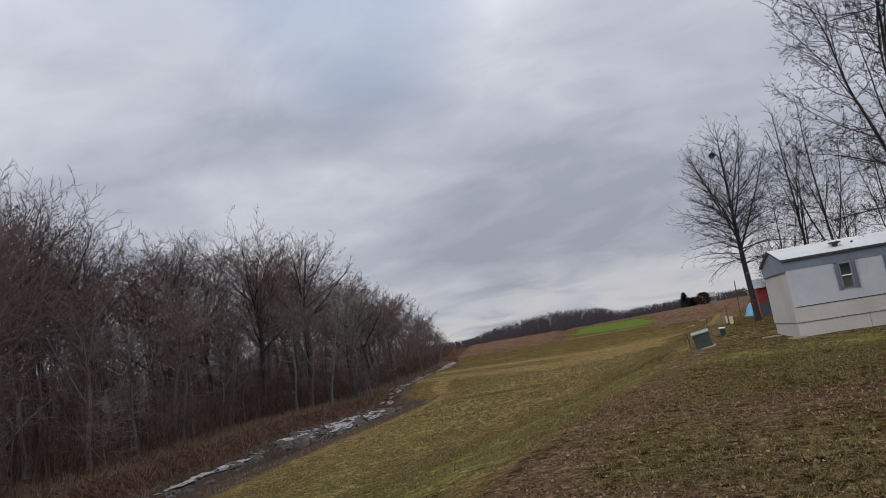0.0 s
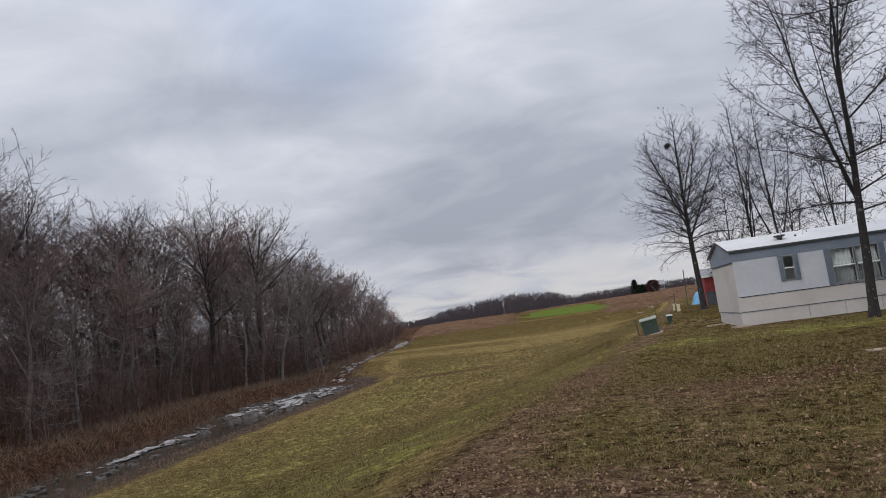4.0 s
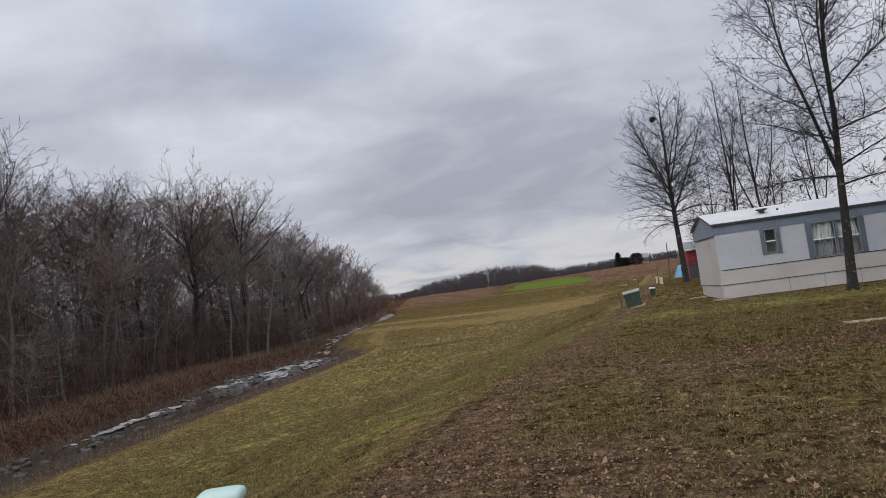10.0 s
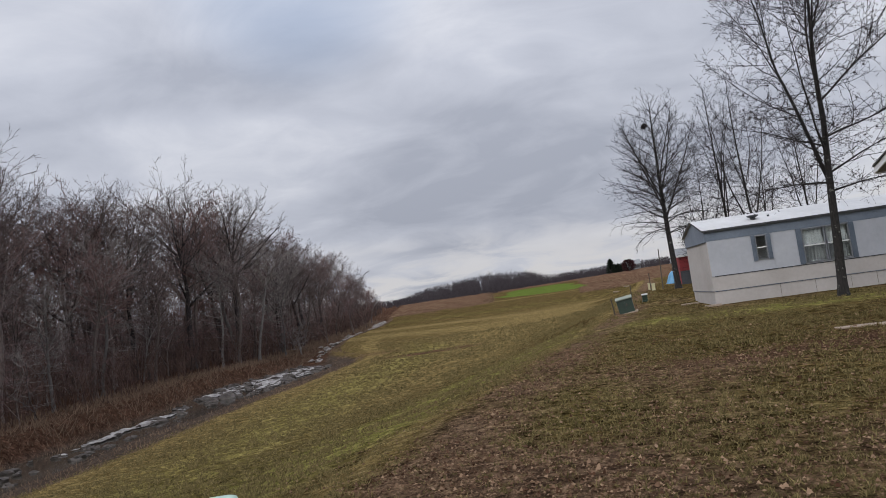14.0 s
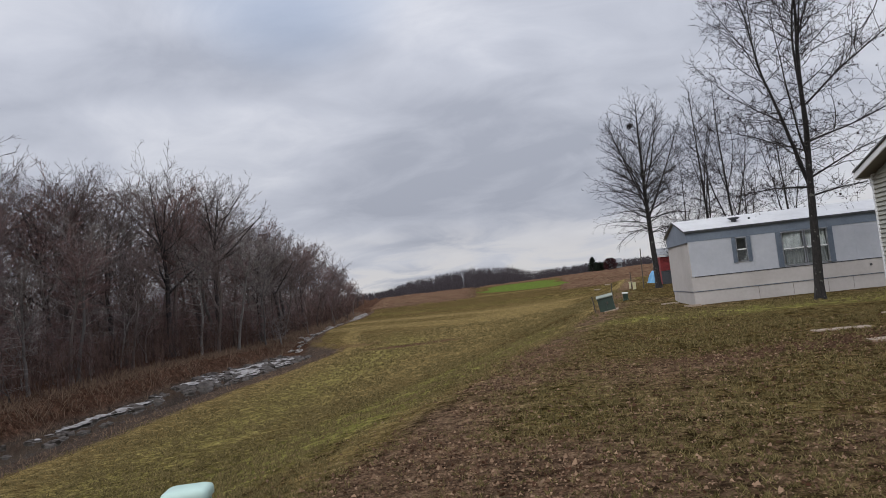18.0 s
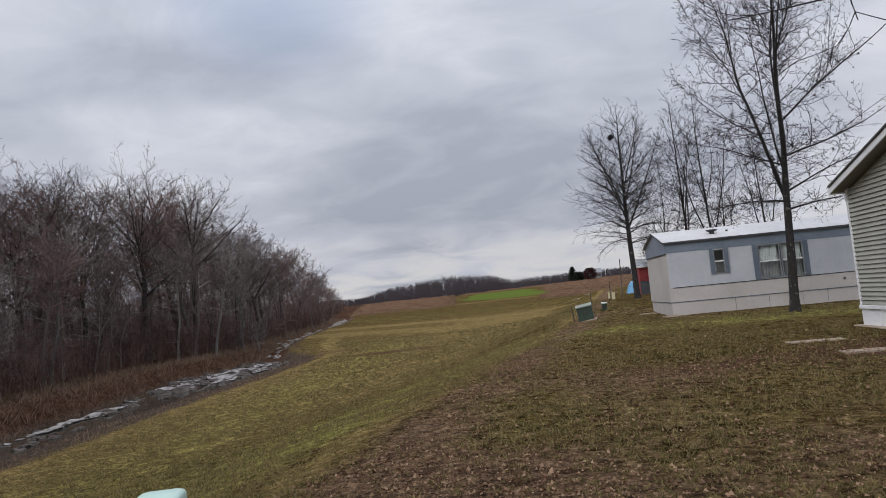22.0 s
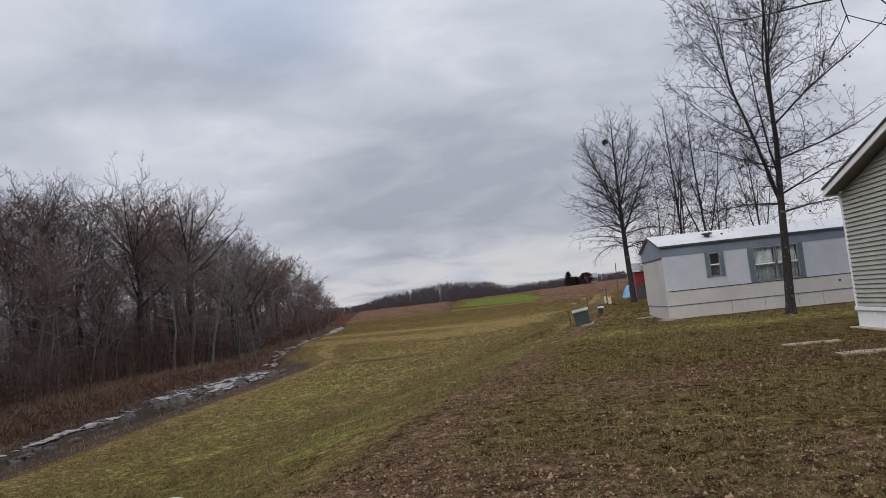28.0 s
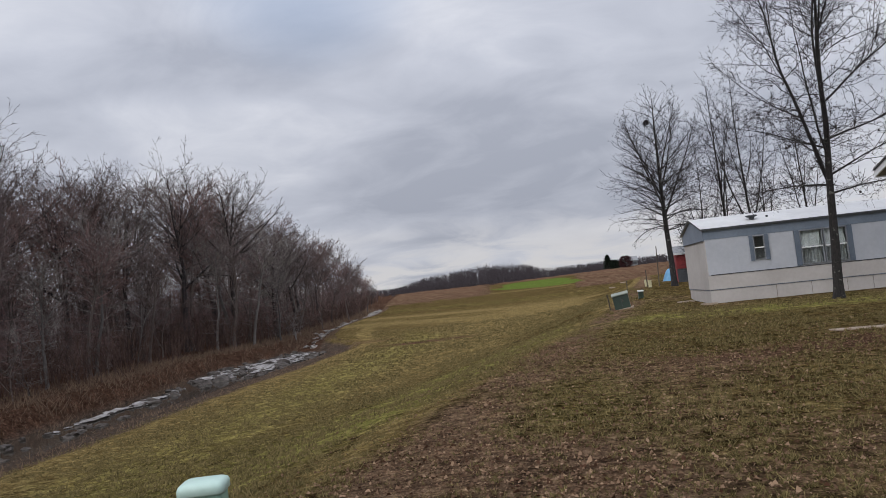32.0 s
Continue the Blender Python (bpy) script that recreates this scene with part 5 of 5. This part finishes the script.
def shed():
    x, y = 8.95, 52.0
    z = height(x, y)
    s = thing("shed", (x, y, z), "small red shed with dark grey lower panels and a white eave", "shed")
    part("wall", Shape().box(0.03, 4.0, 0.03, 1.6, -0.2, 2.05), M_RED, s)
    for k in range(5):
        part("lower_panel", Shape().box(0.8 * k + 0.01, 0.8 * k + 0.79, -0.01, 0.028, -0.1, 0.95), M_DARK_GREY, s, bevel=0.01)
    for k in range(10):
        part("plank", Shape().box(0.4 * k + 0.01, 0.4 * k + 0.39, -0.005, 0.028, 0.97, 1.93), M_RED, s, bevel=0.006)
    part("eave_board", Shape().box(-0.15, 4.1, -0.16, -0.12, 1.95, 2.10), M_VINYL, s, "white eave board")
    part("roof", Shape().prism([(-0.15, 2.10), (1.0, 2.62), (1.8, 2.30), (1.8, 2.24), (1.0, 2.56), (-0.15, 2.05)], 0, -0.15, 4.2), M_GREY_METAL, s, "grey metal roof")


shed()


def tarp_pile():
    x, y = 9.75, 60.0
    sh, n, m = Shape(), 12, 9
    for j in range(m + 1):
        for i in range(n + 1):
            u, v = i / n * 2 - 1, j / m * 2 - 1
            h = 1.0 * max(0, 1 - abs(u) ** 2.6) * max(0, 1 - abs(v) ** 2.6) + 0.08 * noise.noise(Vector((u * 2.5, v * 2.5, 1)))
            sh.v.append((u * 0.6, v * 0.7, h))
    sh.f = [(j * (n + 1) + i, j * (n + 1) + i + 1, (j + 1) * (n + 1) + i + 1, (j + 1) * (n + 1) + i) for j in range(m) for i in range(n)]
    sh.n = len(sh.v)
    sh.add([(u, v, -0.25) for v in (-0.7, 0.7) for u in (-0.6, 0.6)], [(0, 1, 3, 2)])
    ob = tagged(new("tarp_pile", sh.mesh("tarp_pile", M_TARP, True)), "heap covered with a faded blue tarp", "tarp")
    ob.matrix_world = pose(x, y, height(x, y))


tarp_pile()


def far_block(x, y, w, h, turn, seed):
    rnd = random.Random(seed)
    sh = Shape().tube([(-w / 2, 0, h / 2), (w / 2, 0, h / 2)], [h / 2, h / 2 * rnd.uniform(0.9, 1)], 12)
    ob = tagged(new("culvert_pipe", sh.mesh("culvert_pipe", M_CONCRETE)), "pale concrete culvert pipe lying on the grass", "pipe", "culvert pipes")
    ob.matrix_world = pose(x, y, height(x, y) + 0.02, 0, 0, turn)


far_block(7.3, 88, 0.75, 0.16, 6, 1)
far_block(9.3, 95, 0.7, 0.15, 4, 2)


def evergreen(x, y, h, w, seed, label, round_=True, mat=None):
    rnd = random.Random(seed)
    t = thing("evergreen", (x, y, height(x, y)), label, "tree", "evergreens on the far rise")
    part("trunk", Shape().tube([(0, 0, -0.2), (0, 0, h * 0.9)], [0.16, 0.03], 6), M_BARK_DARK, t)
    sh = Shape()
    for k in range(1500):
        f = rnd.random() ** 0.8
        reach = w * 0.5 * (math.sqrt(max(0, 1 - (1.7 * f - 0.75) ** 2)) if round_ else (1 - f) ** 0.5 * (0.6 + 0.5 * math.sin(f * 19) ** 2)) * rnd.uniform(0.5, 1.1)
        a = rnd.uniform(0, 6.28)
        p = Vector((math.cos(a) * reach, math.sin(a) * reach, h * (0.06 + 0.92 * f)))
        q = p + Vector((math.cos(a) * 0.35, math.sin(a) * 0.35, rnd.uniform(-0.15, 0.35)))
        o = Vector((-math.sin(a), math.cos(a), 0)) * 0.13
        sh.add([tuple(p + o), tuple(p - o), tuple(p + Vector((0, 0, 0.14))), tuple(q)], [(0, 1, 3), (1, 2, 3), (2, 0, 3)])
    part("crown", sh, mat or M_NEEDLE, t, "dense reddish-brown twigs" if mat else "dense dark needles", fix=False)


M_NEEDLE = varied("dark_needles", (0.012, 0.017, 0.013), (0.032, 0.041, 0.029))
M_MAROON = varied("maroon_shrub", (0.030, 0.012, 0.013), (0.075, 0.032, 0.032))
evergreen(26.2, 250, 4.2, 4.4, 1, "rounded dark maroon shrub on the brown rise", mat=M_MAROON)
evergreen(20.3, 252, 5.4, 3.6, 2, "taller ragged pine on the brown rise", False)
evergreen(23.0, 256, 3.2, 3.6, 3, "low evergreen between two others on the brown rise")


def far_house(x, y, w, label, mat):
    z = height(x, y)
    h = thing("far_house", (x, y, z), label, "house", "far houses")
    part("wall", Shape().box(-w / 2, w / 2, 0, 6, -0.5, 2.6), mat, h)
    part("roof", Shape().prism([(-0.4, 2.6), (3, 4.4), (6.4, 2.6), (6.4, 2.45), (-0.4, 2.45)], 0, -w / 2 - 0.4, w / 2 + 0.4), M_GREY_METAL, h, "grey roof")
    for k in (-0.3, 0.1, 0.32):
        part("window", Shape().box(w * k - 0.5, w * k + 0.5, -0.06, -0.005, 1.0, 2.0), M_TRIM_DARK, h)


far_house(33, 292, 4.5, "far grey house on the rise behind the brown field", M_GREY_METAL)


# ---- stones and ice in the creek ----
def creek_bits():
    rnd = random.Random(55)
    base = []
    for k in range(6):
        bm = bmesh.new()
        bmesh.ops.create_icosphere(bm, subdivisions=2, radius=0.5)
        for v in bm.verts:
            n = noise.noise(v.co * 2.2 + Vector((k * 7, 0, 0)))
            v.co *= 1 + 0.75 * n + 0.35 * noise.noise(v.co * 5 + Vector((k * 3, 9, 0)))
            v.co.z *= 0.8
        me = bpy.data.meshes.new("creek_stone")
        bm.to_mesh(me)
        bm.free()
        me.materials.append(M_STONE)
        base.append(me)
    for i in range(230):
        if i < 120:
            y = rnd.uniform(36, 52)
        else:
            y = rnd.uniform(16, 54)
        w = float(creek_half(y))
        x = float(creek_x(y)) + w * rnd.uniform(-1.15, 1.35)
        s = rnd.uniform(0.12, 0.5) if rnd.random() < 0.85 else rnd.uniform(0.5, 0.8)
        ob = tagged(new("creek_stone", base[rnd.randrange(6)]), "rounded grey stone in the shallow creek", "stone", "creek stones")
        z = max(height(x, y), WATER_Z - 0.1 * s)
        ob.matrix_world = pose(x, y, z + 0.02, rnd.gauss(0, 14), rnd.gauss(0, 14), rnd.uniform(0, 360)) @ Matrix.Diagonal((s * rnd.uniform(1, 1.6), s, s * 0.8, 1))
    # pale stones where the creek narrows along the foot of the woods
    for i in range(90):
        y = 53 + 68 * rnd.random() ** 0.8
        s = rnd.uniform(0.25, 0.7) * (1.5 if y > 108 else 1)
        x = float(creek_x(y)) + rnd.gauss(0, 0.5)
        me = base[rnd.randrange(6)].copy()
        me.materials[0] = M_STONE_PALE
        ob = tagged(new("creek_stone", me), "pale weathered stone at the foot of the woods", "stone", "creek stones")
        ob.matrix_world = pose(x, y, height(x, y) + 0.12 * s, 0, 0, rnd.uniform(0, 360)) @ Matrix.Diagonal((s * rnd.uniform(1, 1.6), s, s * 0.8, 1))
    ice("ice_sheet", 37.5, 52.0, lambda u, n1, n2: 0.62 - 0.5 * n1 - 0.30 * n2 + 0.25 * abs(u - 0.05) ** 2 < 0.33)
    ice("ice_sheet", 22.0, 36.5, lambda u, n1, n2: abs(u + 0.45) < 0.85 * (n1 - 0.34) + 0.45 * (n2 - 0.5))


def ice(name, y0, y1, inside):
    """A thin sheet of ice and frozen foam with a ragged outline and holes."""
    ys = np.arange(y0, y1, 0.16)
    us = np.linspace(-1.05, 1.05, 34)
    Y, U = np.meshgrid(ys, us, indexing="ij")
    X = creek_x(Y) + creek_half(Y) * U
    n1, n2 = smooth_noise(X, Y * 0.6, 0.9, 61), smooth_noise(X, Y, 0.28, 62)
    Z = WATER_Z + 0.015 + 0.07 * smooth_noise(X, Y, 0.35, 63) * n1
    me = bpy.data.meshes.new(name)
    k = len(us)
    faces = [(i * k + j, i * k + j + 1, i * k + k + j + 1, i * k + k + j) for i in range(len(ys) - 1) for j in range(k - 1) if inside(U[i, j], n1[i, j], n2[i, j])]
    me.from_pydata(np.stack([X, Y, Z], -1).reshape(-1, 3).tolist(), [], faces)
    me.materials.append(M_ICE)
    bm = bmesh.new()
    bm.from_mesh(me)
    bmesh.ops.delete(bm, geom=[v for v in bm.verts if not v.link_faces], context="VERTS")
    flat = bmesh.ops.extrude_face_region(bm, geom=bm.faces[:])
    bmesh.ops.translate(bm, vec=(0, 0, 0.02), verts=[g for g in flat["geom"] if isinstance(g, bmesh.types.BMVert)])
    bm.to_mesh(me)
    bm.free()
    tagged(new(name, me), "ragged white sheet of ice and frozen foam on the creek", "ice", "creek ice")


M_STONE_PALE = speckled("pale_stone", (0.10, 0.088, 0.078), (0.36, 0.33, 0.30), 3, 0.8, bump=0.5)
M_STONE = speckled("creek_stone", (0.022, 0.017, 0.014), (0.095, 0.078, 0.066), 3, 0.8, bump=0.5)
M_ICE = speckled("thin_ice", (0.085, 0.070, 0.060), (0.47, 0.45, 0.44), 2.2, 0.6, bump=0.8, spread=(0.40, 0.64), fine=9.0)
creek_bits()


# ---- fallen leaves and grass on the near lawn ----
def lawn_cover():
    rng = np.random.RandomState(21)
    # grass tufts
    n = 140000
    y = np.where(rng.rand(n) < 0.12, -6 + 9 * rng.rand(n), 2.8 + 24 * rng.rand(n) ** 1.6)
    x = (-0.85 + 1.6 * rng.rand(n)) * np.maximum(y + 2, 5)
    keep = (x > creek_x(y) + creek_half(y) + 2.6) & ~((x > 7.5) & (y > 8.2) & (y < 17.4))
    x, y = x[keep], y[keep]
    dull = ground_masks(x, y)[0]
    keep = rng.rand(len(x)) > np.clip(0.8 * dull[:, 0] + dull[:, 1], 0, 0.9)
    x, y = x[keep], y[keep]
    clump = 0.5 * smooth_noise(x, y, 0.14, 17) + 0.5 * smooth_noise(x, y, 0.45, 18)
    keep = rng.rand(len(x)) < 0.15 + 1.3 * clump
    x, y, clump = x[keep], y[keep], clump[keep]
    # with bushier tufts over lawn and field
    k, size = 34000, 7
    ty = 3.0 + 57 * rng.rand(k) ** 1.7
    tx = (-0.75 + 1.35 * rng.rand(k)) * (ty + 2)
    good = (tx > creek_x(ty) + creek_half(ty) + 4.6) & ~((tx > 7.5) & (ty > 8.2) & (ty < 17.4)) & ~((tx > 5.7) & (ty > 27)) & (rng.rand(k) > 0.75 * ground_masks(tx, ty)[0][:, 0])
    tx, ty = np.repeat(tx[good], size), np.repeat(ty[good], size)
    grow = 1 + 0.025 * ty
    tx, ty = tx + rng.randn(len(tx)) * 0.018 * grow, ty + rng.randn(len(tx)) * 0.018 * grow
    long = np.concatenate([(0.014 + 0.026 * rng.rand(len(x))) * (0.3 + 1.5 * clump), (0.026 + 0.040 * rng.rand(len(tx))) * grow])
    x, y = np.concatenate([x, tx]), np.concatenate([y, ty])
    base = np.stack([x, y, plain_height(x, y) - 0.006], 1)
    tagged(new("lawn_grass", spikes("lawn_grass", base, leaning(rng, base, long, 1.5), 0.0036 + 0.00046 * y, M_BLADE)), "short tufts of olive and straw-coloured winter grass", "grass", kind="stuff")
    # fallen leaves, lying flat with a slight curl
    n = 105000
    y = 3.0 + 15 * rng.rand(n) ** 1.4
    x = ridge_x(y) - 2.0 + 11 * rng.rand(n)
    a = ground_masks(x, y)[0]
    keep = (rng.rand(n) < 0.06 + 0.85 * a[:, 0] ** 1.4 + 0.3 * a[:, 1]) & ~((x > 7.5) & (y > 8.2))
    x, y = x[keep], y[keep]
    m = len(x)
    z = plain_height(x, y) + 0.004 + 0.012 * rng.rand(m)
    s = (0.0055 + 0.0105 * rng.rand(m) ** 1.3) * np.where(rng.rand(m) < 0.06, 1.35, 1)
    turn, curl, roll = 6.283 * rng.rand(m), 0.6 + 1.6 * rng.rand(m), rng.randn(m) * 0.7
    shape = np.array([(-1.5, 0, 0), (-0.5, 0.7, 1), (0.5, 0.45, 0.6), (1.5, 0, 0.1), (0.5, -0.55, 0.7), (-0.5, -0.8, 0.9), (0.1, 0, 0)])
    u, v, h = shape.T
    c, k = np.cos(turn)[:, None], np.sin(turn)[:, None]
    S = s[:, None]
    V = np.stack([x[:, None] + S * (u * c - v * k), y[:, None] + S * (u * k + v * c), z[:, None] + S * (h * curl[:, None] * 0.6 + v * roll[:, None] + 0.15)], -1).reshape(-1, 3)
    F = (np.arange(m)[:, None, None] * 7 + np.array([(0, 6, 1), (1, 6, 2), (2, 6, 3), (3, 6, 4), (4, 6, 5), (5, 6, 0)])).reshape(-1, 3)
    me = bpy.data.meshes.new("fallen_leaves")
    me.from_pydata(V.tolist(), [], F.tolist())
    me.materials.append(M_LEAF)
    tagged(new("fallen_leaves", me), "scattered dry brown and tan fallen leaves", "fallen leaves", kind="stuff")


M_LEAF = varied("dry_leaf", (0.060, 0.026, 0.016), (0.42, 0.29, 0.19), pale=0.30)
M_BLADE = varied("winter_blade", (0.036, 0.031, 0.011), (0.285, 0.22, 0.10), pale=0.30)
lawn_cover()
